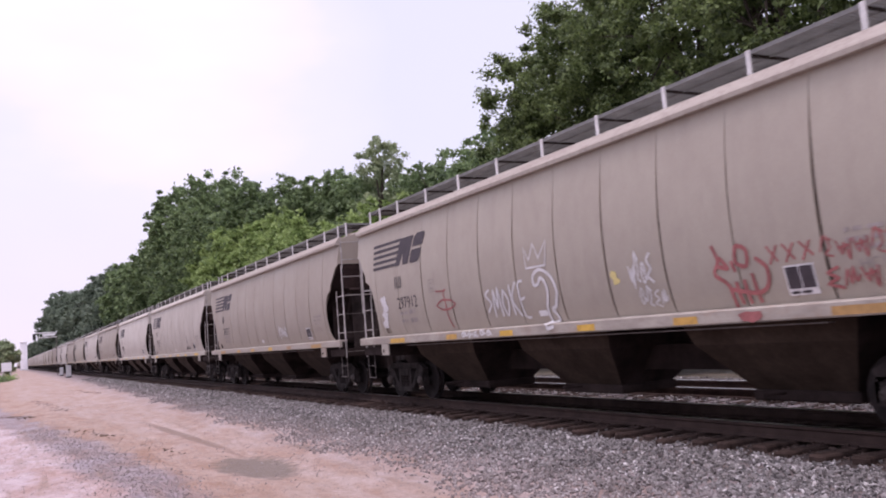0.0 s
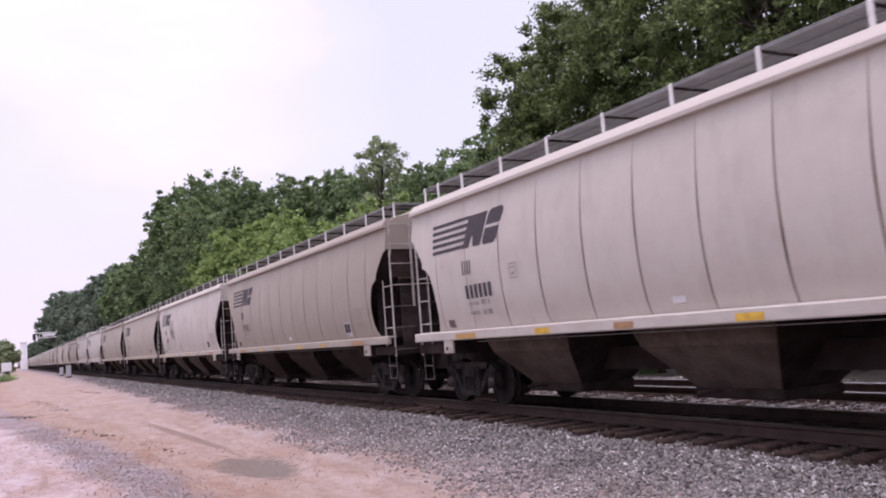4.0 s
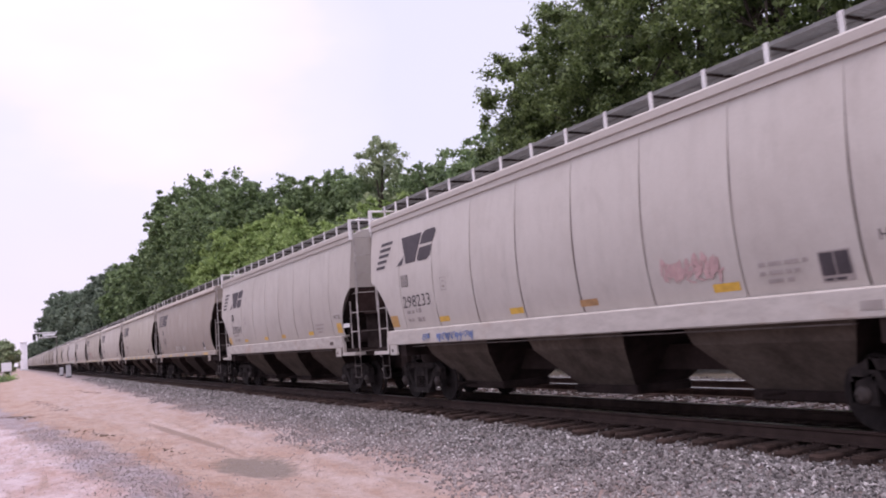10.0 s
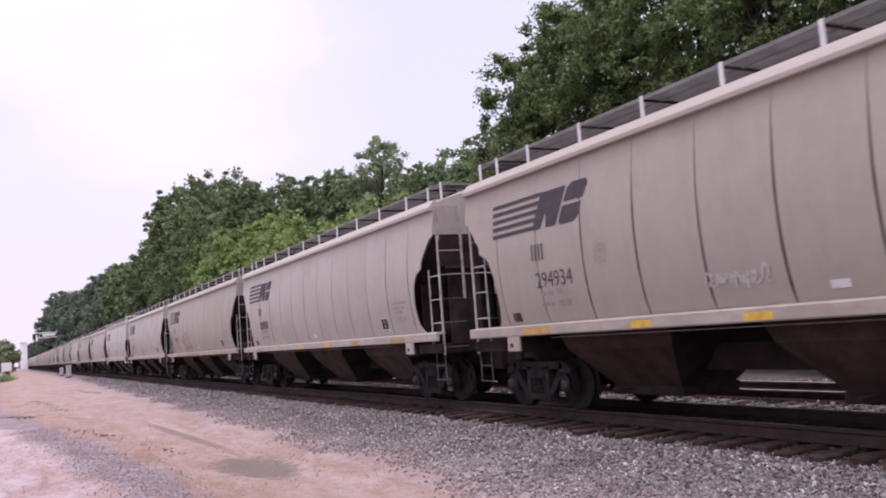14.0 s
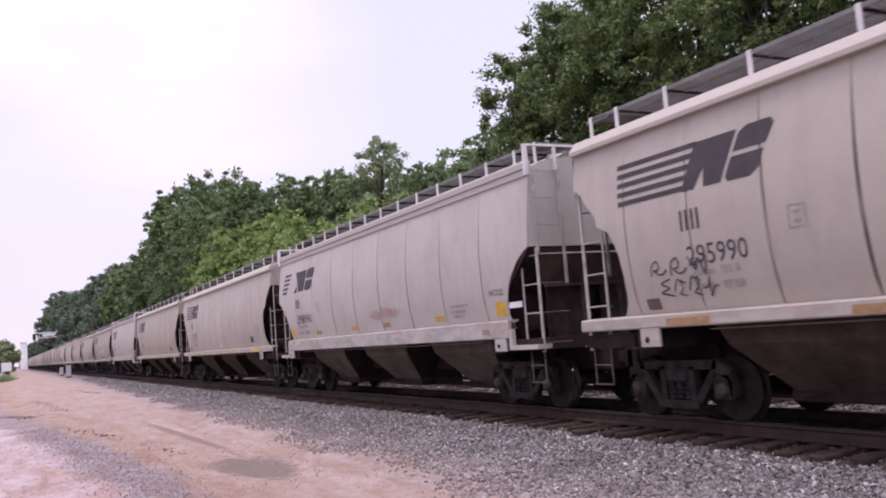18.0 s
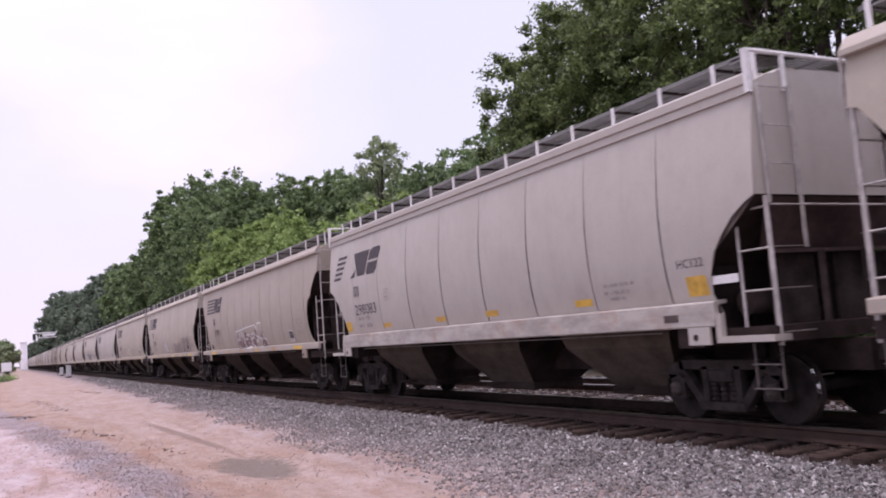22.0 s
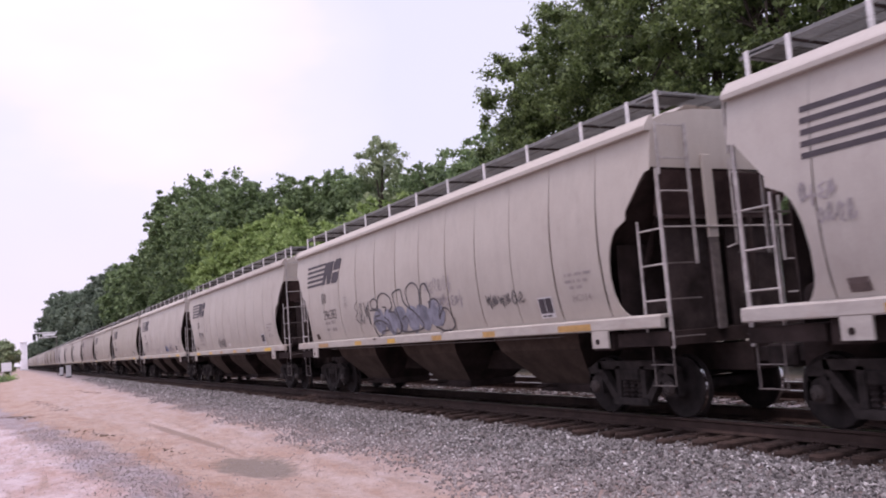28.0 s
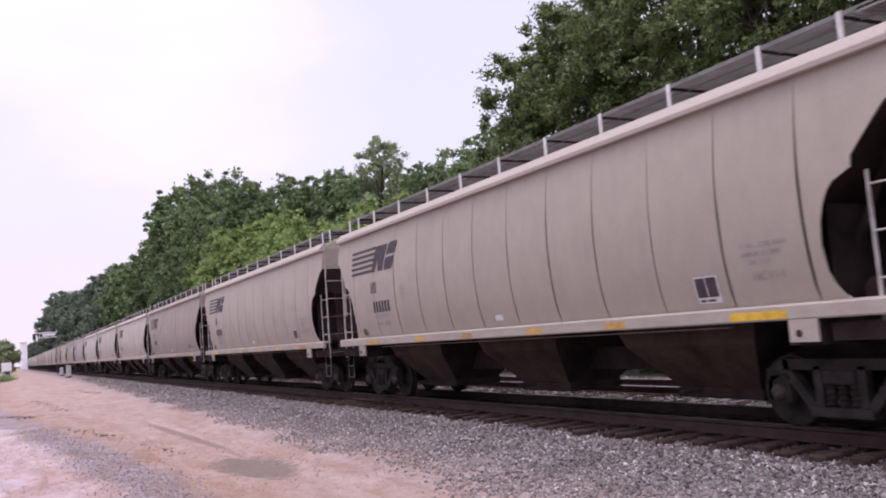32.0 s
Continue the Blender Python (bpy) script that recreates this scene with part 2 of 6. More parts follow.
def leaf_mat(name, dark, light):
    m, nt, b = node_mat(name, 0.62)
    g = nt.nodes.new("ShaderNodeNewGeometry")
    n = noise_tex(nt, coords(nt), 0.55, 3.0)
    mixf = nt.nodes.new("ShaderNodeMath"); mixf.operation = "ADD"
    half = nt.nodes.new("ShaderNodeMath"); half.operation = "MULTIPLY"; half.inputs[1].default_value = 0.55
    nt.links.new(g.outputs["Random Per Island"], half.inputs[0])
    nt.links.new(half.outputs[0], mixf.inputs[0]); nt.links.new(n, mixf.inputs[1])
    c = ramp(nt, mixf.outputs[0], [(0.40, dark), (1.0, light)])
    nt.links.new(c, b.inputs["Base Color"])
    tr = nt.nodes.new("ShaderNodeBsdfTranslucent")
    nt.links.new(c, tr.inputs[0])
    ms = nt.nodes.new("ShaderNodeMixShader"); ms.inputs[0].default_value = 0.36
    nt.links.new(b.outputs[0], ms.inputs[1]); nt.links.new(tr.outputs[0], ms.inputs[2])
    nt.links.new(ms.outputs[0], nt.nodes["Material Output"].inputs[0])
    return m


LEAF_OAK = leaf_mat("dark_oak_leaves", (0.038, 0.056, 0.028), (0.200, 0.268, 0.094))
LEAF_DARK = leaf_mat("deep_green_leaves", (0.080, 0.120, 0.064), (0.200, 0.285, 0.122))
LEAF_MID = leaf_mat("mid_green_leaves", (0.104, 0.156, 0.082), (0.232, 0.318, 0.144))
LEAF_PALE = leaf_mat("pale_green_leaves", (0.178, 0.230, 0.128), (0.357, 0.416, 0.238))
LEAF_BRIGHT = leaf_mat("bright_green_leaves", (0.128, 0.200, 0.062), (0.310, 0.416, 0.142))
# greyer, bluer green with distance haze put into the colour
LEAF_HAZED = leaf_mat("distant_leaves", (0.090, 0.124, 0.092), (0.165, 0.214, 0.146))


def stone_mat():
    m, nt, b = node_mat("ballast_stone", 0.85)
    g = nt.nodes.new("ShaderNodeNewGeometry")
    c = ramp(nt, g.outputs["Random Per Island"], [(0.0, (0.064, 0.058, 0.056)), (0.35, (0.166, 0.155, 0.151)), (0.75, (0.258, 0.243, 0.238)), (0.92, (0.335, 0.318, 0.312)), (1.0, (0.64, 0.62, 0.61))])
    n = noise_tex(nt, coords(nt), 40.0, 3.0)
    # lane dust lies on the outer stones
    sep = nt.nodes.new("ShaderNodeSeparateXYZ"); nt.links.new(coords(nt), sep.inputs[0])
    ragged = nt.nodes.new("ShaderNodeMath"); ragged.operation = "MULTIPLY_ADD"; ragged.inputs[1].default_value = 1.6
    nt.links.new(noise_tex(nt, coords(nt), 0.7, 5.0, 0.6), ragged.inputs[0]); nt.links.new(sep.outputs[1], ragged.inputs[2])
    dusty = nt.nodes.new("ShaderNodeMapRange")
    dusty.inputs["From Min"].default_value, dusty.inputs["From Max"].default_value = 5.2, 7.5
    dusty.inputs["To Min"].default_value, dusty.inputs["To Max"].default_value = 0.75, 0.0
    nt.links.new(ragged.outputs[0], dusty.inputs["Value"])
    c = mix(nt, dusty.outputs[0], c, (0.335, 0.280, 0.268))
    c = mix(nt, 1.0, c, ramp(nt, noise_tex(nt, coords(nt), 0.8, 4.0, 0.6), [(0.32, (0.82, 0.79, 0.78)), (0.6, (1.03, 1.02, 1.02))]), "MULTIPLY")
    nt.links.new(mix(nt, 1.0, c, ramp(nt, n, [(0.3, (0.75,) * 3), (0.7, (1, 1, 1))]), "MULTIPLY"), b.inputs["Base Color"])
    return m


STONE = stone_mat()
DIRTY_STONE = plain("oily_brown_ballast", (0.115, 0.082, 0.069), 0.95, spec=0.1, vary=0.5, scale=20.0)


def ground_mat():
    """Tan dirt lane, grey gravel and crushed-stone ballast in bands along the line, with a damp hollow."""
    m, nt, b = node_mat("dirt_and_gravel", 0.92)
    v = coords(nt)
    sep = nt.nodes.new("ShaderNodeSeparateXYZ"); nt.links.new(v, sep.inputs[0])
    wob = noise_tex(nt, v, 0.55, 5.0, 0.6)

    def math_node(op, a, c):
        k = nt.nodes.new("ShaderNodeMath"); k.operation = op
        for s_, val in ((k.inputs[0], a), (k.inputs[1], c)):
            if hasattr(val, "links"):
                nt.links.new(val, s_)
            else:
                s_.default_value = val
        return k.outputs[0]
    wobble = math_node("MULTIPLY", math_node("SUBTRACT", wob, 0.5), 1.7)
    # the lane swings away from the line as it nears: the bands follow it
    swing = math_node("MULTIPLY", math_node("MINIMUM", math_node("MAXIMUM", math_node("ADD", sep.outputs[0], 14.0), -40.0), 0.0), -0.09)
    lane = math_node("MINIMUM", math_node("ADD", math_node("ADD", sep.outputs[1], wobble), swing), 4.0)
    bed = math_node("ADD", sep.outputs[1], math_node("MULTIPLY", wobble, 0.6))
    by_track = math_node("GREATER_THAN", bed, 4.5)
    across = math_node("ADD", math_node("MULTIPLY", lane, math_node("SUBTRACT", 1.0, by_track)), math_node("MULTIPLY", bed, by_track))
    k = nt.nodes.new("ShaderNodeMapRange")
    k.inputs["From Min"].default_value, k.inputs["From Max"].default_value = -6.0, 18.0
    nt.links.new(across, k.inputs["Value"])

    def at(y):
        return (y + 6.0) / 24.0
    dirt = (0.368, 0.275, 0.233)
    pale = (0.451, 0.364, 0.370)
    # from y 8.25 to 11.1, across the near track, the band is near-black
    band = ramp(nt, k.outputs[0], [(at(-3.0), (0.222, 0.201, 0.178)), (at(-0.5), pale), (at(1.05), pale),
                                   (at(1.4), (0.283, 0.240, 0.254)), (at(2.1), (0.283, 0.237, 0.247)), (at(2.45), (0.350, 0.252, 0.208)), (at(3.6), dirt),
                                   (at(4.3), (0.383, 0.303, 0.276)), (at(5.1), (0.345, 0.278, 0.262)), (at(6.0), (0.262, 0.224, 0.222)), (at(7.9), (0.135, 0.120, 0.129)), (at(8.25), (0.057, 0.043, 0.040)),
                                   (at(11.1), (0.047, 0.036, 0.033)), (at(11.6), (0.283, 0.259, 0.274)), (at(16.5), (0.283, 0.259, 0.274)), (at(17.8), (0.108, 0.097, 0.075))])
    fine = noise_tex(nt, v, 34.0, 4.0, 0.7)
    mid_n = noise_tex(nt, v, 4.5, 6.0, 0.65)
    c1 = mix(nt, 1.0, band, ramp(nt, fine, [(0.30, (0.62, 0.61, 0.61)), (0.52, (1, 1, 1)), (0.75, (1.25, 1.22, 1.22))]), "MULTIPLY")
    c2 = mix(nt, 1.0, c1, ramp(nt, mid_n, [(0.28, (0.76, 0.735, 0.72)), (0.48, (0.97, 0.96, 0.955)), (0.70, (1.10, 1.10, 1.11))]), "MULTIPLY")
    blot = noise_tex(nt, coords(nt, (0.5, 1.3, 1.0)), 1.1, 6.0, 0.7)
    c2 = mix(nt, ramp(nt, blot, [(0.42, (0, 0, 0)), (0.64, (0.80,) * 3)]), c2, mix(nt, 1.0, c2, (0.76, 0.60, 0.49), "MULTIPLY"))
    # long drag marks along the lane
    marks = noise_tex(nt, coords(nt, (0.22, 2.6, 1.0)), 1.5, 4.0, 0.6)
    c3 = mix(nt, ramp(nt, marks, [(0.55, (0, 0, 0)), (0.72, (0.62,) * 3)]), c2, (0.25, 0.172, 0.132))
    # a worn wheel rut
    ry_ = math_node("ADD", math_node("ADD", sep.outputs[1], math_node("MULTIPLY", sep.outputs[0], -0.021)), -4.08)
    rl_ = math_node("MULTIPLY", math_node("ADD", sep.outputs[0], 21.5), 0.17)
    rut = math_node("ADD", math_node("MULTIPLY", math_node("MULTIPLY", ry_, ry_), 26.0), math_node("MULTIPLY", rl_, rl_))
    rut = math_node("ADD", rut, math_node("MULTIPLY", math_node("SUBTRACT", mid_n, 0.5), 1.6))
    c3 = mix(nt, ramp(nt, rut, [(0.40, (0.85,) * 3), (1.25, (0, 0, 0))]), c3, (0.20, 0.138, 0.108))
    sy_ = math_node("ADD", math_node("ADD", sep.outputs[1], math_node("MULTIPLY", sep.outputs[0], -0.08)), -5.99)
    sl_ = math_node("MULTIPLY", math_node("ADD", sep.outputs[0], 15.2), 0.75)
    scuff = math_node("ADD", math_node("MULTIPLY", math_node("MULTIPLY", sy_, sy_), 55.0), math_node("MULTIPLY", sl_, sl_))
    scuff = math_node("ADD", scuff, math_node("MULTIPLY", math_node("SUBTRACT", mid_n, 0.5), 1.6))
    c3 = mix(nt, ramp(nt, scuff, [(0.30, (0.65,) * 3), (0.95, (0, 0, 0))]), c3, (0.17, 0.125, 0.105))
    # the damp hollow
    dx = math_node("MULTIPLY", math_node("ADD", sep.outputs[0], 14.1), 0.62)
    dy = math_node("MULTIPLY", math_node("ADD", sep.outputs[1], -3.53), 1.55)
    ang = math_node("ADD", math_node("MULTIPLY", dx, 0.86), math_node("MULTIPLY", dy, 0.30))
    ang2 = math_node("ADD", math_node("MULTIPLY", dx, -0.20), math_node("MULTIPLY", dy, 0.92))
    d = math_node("ADD", math_node("MULTIPLY", ang, ang), math_node("MULTIPLY", ang2, ang2))
    d2 = math_node("ADD", d, math_node("MULTIPLY", math_node("SUBTRACT", mid_n, 0.5), 1.7))
    c4 = mix(nt, ramp(nt, d2, [(0.45, (0.85,) * 3), (1.05, (0, 0, 0))]), c3, (0.145, 0.116, 0.096))
    nt.links.new(c4, b.inputs["Base Color"])
    bump(nt, b, fine, 0.8, 0.03)
    return m


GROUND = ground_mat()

# ---------------------------------------------------------------- mesh helpers
def part(name, bm, material, parent, label=""):
    """Links a bmesh as one mesh object under a thing or a part."""
    me = bpy.data.meshes.new(name)
    bm.to_mesh(me)
    bm.free()
    for mt in material if isinstance(material, (list, tuple)) else [material]:
        me.materials.append(mt)
    ob = new(name, me)
    ob.parent = parent
    if label:
        ob["label"] = label
    return ob


def share(name, ob, m, parent):
    """Another object on the mesh of ob."""
    o = new(name, ob.data)
    o.parent = parent
    o.matrix_basis = m
    return o


def mesh_of(name, verts, faces, material, smooth=False):
    me = bpy.data.meshes.new(name)
    verts = np.asarray(verts, dtype=np.float32).reshape(-1, 3)
    faces = np.asarray(faces, dtype=np.int32)
    n, k = faces.shape
    me.vertices.add(len(verts)); me.vertices.foreach_set("co", verts.ravel())
    me.loops.add(n * k); me.loops.foreach_set("vertex_index", faces.ravel())
    me.polygons.add(n)
    me.polygons.foreach_set("loop_start", np.arange(0, n * k, k, dtype=np.int32))
    me.polygons.foreach_set("loop_total", np.full(n, k, dtype=np.int32))
    me.polygons.foreach_set("use_smooth", np.full(n, smooth))
    me.update(calc_edges=True)
    me.materials.append(material)
    return me


def quad_box(bm, x0, x1, y0, y1, z0, z1, mi=0):
    v = [bm.verts.new(p) for p in ((x0, y0, z0), (x1, y0, z0), (x1, y1, z0), (x0, y1, z0), (x0, y0, z1), (x1, y0, z1), (x1, y1, z1), (x0, y1, z1))]
    for f in ((0, 3, 2, 1), (4, 5, 6, 7), (0, 1, 5, 4), (1, 2, 6, 5), (2, 3, 7, 6), (3, 0, 4, 7)):
        bm.faces.new([v[i] for i in f]).material_index = mi
    return v


def bevel_box(bm, x0, x1, y0, y1, z0, z1, r=0.01):
    """A box whose long edges are chamfered, along its longest side."""
    t = bmesh.new()
    quad_box(t, x0, x1, y0, y1, z0, z1)
    bmesh.ops.bevel(t, geom=t.edges[:], offset=r, segments=1, affect="EDGES")
    me = bpy.data.meshes.new("tmp"); t.to_mesh(me); t.free()
    bm.from_mesh(me); bpy.data.meshes.remove(me)


def bar(bm, a, b, r, n=6, mi=0):
    """A round bar from a to b."""
    a, b = Vector(a), Vector(b)
    d = (b - a).normalized()
    s = d.orthogonal().normalized()
    t = d.cross(s)
    r0, r1 = (r, r) if not isinstance(r, tuple) else r
    ring = lambda c, q: [bm.verts.new(c + (s * math.cos(2 * math.pi * i / n) + t * math.sin(2 * math.pi * i / n)) * q) for i in range(n)]
    p, q = ring(a, r0), ring(b, r1)
    for i in range(n):
        f = bm.faces.new((p[i], p[(i + 1) % n], q[(i + 1) % n], q[i])); f.material_index = mi; f.smooth = n > 6
    bm.faces.new(p[::-1]).material_index = mi
    bm.faces.new(q).material_index = mi


def beam(bm, a, b, w, h, mi=0):
    """A square bar from a to b in the xz plane, w thick along y and h deep."""
    a, b = Vector(a), Vector(b)
    d = (b - a).normalized()
    up = Vector((0, 1, 0)).cross(d).normalized() * h / 2
    side = Vector((0, w / 2, 0))
    vs = [bm.verts.new(p + s * side + u * up) for p in (a, b) for s in (-1, 1) for u in (-1, 1)]
    for f in ((0, 1, 3, 2), (4, 6, 7, 5), (0, 4, 5, 1), (2, 3, 7, 6), (0, 2, 6, 4), (1, 5, 7, 3)):
        bm.faces.new([vs[i] for i in f]).material_index = mi


def extrude_x(bm, ring, x0, x1, mi=0, cap=True):
    p = [bm.verts.new((x0, y, z)) for y, z in ring]
    q = [bm.verts.new((x1, y, z)) for y, z in ring]
    n = len(ring)
    for i in range(n):
        bm.faces.new((p[i], q[i], q[(i + 1) % n], p[(i + 1) % n])).material_index = mi
    if cap:
        bm.faces.new(p).material_index = mi
        bm.faces.new(q[::-1]).material_index = mi

# ---------------------------------------------------------------- the covered hopper cars
# Two kinds: a long round-sided one, and a shorter, newer one with a deep side sill and square ends.
LONG = dict(half=8.42, pitch=18.25, truck=6.96, seams=[-7.15 + 1.3 * k for k in range(12)], sill=(1.36, 1.54), sill_end=8.42,
            cut=[(1.50, 7.62), (1.62, 7.47), (1.72, 7.40), (1.87, 7.35), (2.16, 7.33), (2.44, 7.37), (2.62, 7.43), (2.76, 7.50), (2.86, 7.59), (2.93, 7.75), (2.97, 7.84), (3.10, 7.85), (3.30, 8.03), (3.52, 8.22), (3.60, 8.30), (3.62, 8.41), (4.22, 8.42)],
            low=3.66, bays=(-4.50, 0.0, 4.52), posts=(-8.28, -7.62, -6.50, -4.90, -3.30, -1.68, -0.08, 1.54, 3.14, 4.75, 6.42, 7.62, 8.28))
SHORT = dict(half=7.78, pitch=17.1, truck=6.35, seams=[-6.02 + 1.72 * k for k in range(8)], sill=(1.33, 1.66), sill_end=6.92,
             cut=[(1.50, 6.86), (1.75, 6.80), (2.0, 6.84), (2.3, 6.98), (2.5, 7.15), (2.7, 7.36), (2.84, 7.58), (2.92, 7.76), (3.2, 7.78), (4.22, 7.78)],
             low=2.92, bays=(-4.22, 0.06, 4.20), posts=[-7.6, -6.9] + [-6.2 + 1.094 * k for k in range(12)] + [6.9, 7.6])

PROFILE = [(1.50, 1.40), (1.70, 1.475), (1.95, 1.53), (2.25, 1.572), (2.60, 1.598), (2.95, 1.600), (3.30, 1.580), (3.65, 1.545), (3.95, 1.505), (4.22, 1.462)]
PZ, PY = [p[0] for p in PROFILE], [p[1] for p in PROFILE]


def side_y(z):
    return float(np.interp(z, PZ, PY))


def cut_x(kind, z):
    return float(np.interp(z, [c[0] for c in kind["cut"]], [c[1] for c in kind["cut"]]))


def side_sheet(bm, kind, x0, x1, side, zs, thick=0.022, wear=1.0):
    """One curved side sheet between two seams; the end ones follow the cut-out."""
    skin, back = [], []
    for z in zs:
        gap = float(np.interp(z, [1.5, 1.75, 2.9, 3.3, 3.75, 4.1], [0.006, 0.018, 0.018, 0.014, 0.008, 0.003])) * wear
        a, b = max(x0 + gap, -cut_x(kind, z)), min(x1 - gap, cut_x(kind, z))
        y = side * side_y(z)
        skin.append([bm.verts.new(p) for p in ((a, y, z), (b, y, z))])
        back.append([bm.verts.new(p) for p in ((a, y, z), (b, y, z), (b, y - side * thick, z), (a, y - side * thick, z))])
    for c, d in zip(skin, skin[1:]):
        bm.faces.new((c[0], c[1], d[1], d[0]) if side < 0 else (c[1], c[0], d[0], d[1])).smooth = True
    for c, d in zip(back, back[1:]):
        for i in (1, 2, 3):
            q = (c[i], c[(i + 1) % 4], d[(i + 1) % 4], d[i])
            bm.faces.new(q if side < 0 else q[::-1]).material_index = 1 if i == 2 else 0
    bm.faces.new(back[0][::-1] if side < 0 else back[0])
    bm.faces.new(back[-1] if side < 0 else back[-1][::-1])


def sheet_rows(kind, end):
    rows = np.linspace(1.50, 4.22, 12).tolist()
    return sorted(set(rows + [c[0] for c in kind["cut"]])) if end else rows


def body_core(bm, kind):
    """The tank behind the side sheets, with the slope sheets at its ends and the roof above."""
    h, low = kind["half"], kind["low"]
    stations = [(-h + 0.01, low), (-5.75, 1.46), (5.75, 1.46), (h - 0.01, low)]
    rings = []
    for x, zl in stations:
        zs = np.linspace(zl, 4.22, 9)
        left = [(-(side_y(z) - 0.02), z) for z in zs]
        roof = [(-1.44, 4.34), (-1.15, 4.47), (-0.6, 4.56), (0.0, 4.59), (0.6, 4.56), (1.15, 4.47), (1.44, 4.34)]
        right = [(-y, z) for y, z in left[::-1]]
        rings.append([bm.verts.new((x, y, z)) for y, z in left + roof + right])
    n = len(rings[0])
    for k, (a, b) in enumerate(zip(rings, rings[1:])):
        for i in range(n):
            f = bm.faces.new((a[i], b[i], b[(i + 1) % n], a[(i + 1) % n]))
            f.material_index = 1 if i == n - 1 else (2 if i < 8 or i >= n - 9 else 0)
    bm.faces.new(rings[0]); bm.faces.new(rings[-1][::-1])
    bmesh.ops.recalc_face_normals(bm, faces=bm.faces[:])


def hopper_bay(bm, cx):
    """A funnel under the body: four sloped sheets down to the outlet; the end-facing pair is coloured dark for shade.
    """
    def ring(w, d, z):
        return [(cx - w, -d, z), (cx + w, -d, z), (cx + w, d, z), (cx - w, d, z)]
    top, mid, bot = ring(1.44, 1.27, 1.46), ring(1.30, 1.14, 1.08), ring(0.78, 0.56, 0.42)
    r = [[bm.verts.new(p) for p in q] for q in (top, mid, bot)]
    for a, b in zip(r, r[1:]):
        for i in range(4):
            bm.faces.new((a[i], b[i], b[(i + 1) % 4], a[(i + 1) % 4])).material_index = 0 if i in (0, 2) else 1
    bm.faces.new(r[2]); bm.faces.new(r[0][::-1])
    bmesh.ops.recalc_face_normals(bm, faces=bm.faces[:])


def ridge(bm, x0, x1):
    """The dark valley between two funnels: a roof-shaped pair of slope sheets, grime and shade in one colour."""
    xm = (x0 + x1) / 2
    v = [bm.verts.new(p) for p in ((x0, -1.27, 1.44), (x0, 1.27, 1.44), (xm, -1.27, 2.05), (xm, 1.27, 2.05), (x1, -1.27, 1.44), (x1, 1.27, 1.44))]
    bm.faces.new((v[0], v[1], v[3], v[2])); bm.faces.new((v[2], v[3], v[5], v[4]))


def grating(bm, x0, x1, y0, y1, z, step=0.075, across=True):
    """An open walkway: cross slats on three bearer strips."""
    if across:
        k = int((x1 - x0) / step)
        for i in range(k):
            x = x0 + (i + 0.5) * (x1 - x0) / k
            quad_box(bm, x - 0.017, x + 0.017, y0, y1, z - 0.028, z)
    for y in np.linspace(y0, y1, 3):
        quad_box(bm, x0, x1, y - 0.012, y + 0.012, z - 0.05, z + 0.004)
    bmesh.ops.remove_doubles(bm, verts=bm.verts[:], dist=0.0005)


def truck_side(bm, y):
    """A cast side frame with its two window openings, spring nest and bearing boxes."""
    w = 0.13
    beam(bm, (-0.80, y, 0.80), (0.80, y, 0.80), w, 0.13)
    for s in (-1, 1):
        beam(bm, (s * 0.72, y, 0.81), (s * 1.04, y, 0.66), w, 0.17)
        quad_box(bm, s * 0.89 - 0.17, s * 0.89 + 0.17, y - w / 2, y + w / 2, 0.33, 0.66)
        beam(bm, (s * 0.74, y, 0.70), (s * 0.36, y, 0.24), w, 0.12)
        quad_box(bm, s * 0.30 - 0.055, s * 0.30 + 0.055, y - w / 2, y + w / 2, 0.24, 0.78)
        beam(bm, (s * 1.02, y, 0.60), (s * 1.05, y, 0.36), w, 0.07)
    beam(bm, (-0.42, y, 0.235), (0.42, y, 0.235), w + 0.06, 0.11)
    bevel_box(bm, -0.22, 0.22, y - 0.09, y + 0.09, 0.56, 0.74, 0.02)


def coil_spring(bm):
    n, prev = 8, None
    for k in range(9):
        r = 0.072 if k % 2 else 0.050
        ring = [bm.verts.new((r * math.cos(2 * math.pi * i / n), r * math.sin(2 * math.pi * i / n), 0.29 + 0.034 * k)) for i in range(n)]
        if prev:
            for i in range(n):
                bm.faces.new((prev[i], prev[(i + 1) % n], ring[(i + 1) % n], ring[i]))
        prev = ring


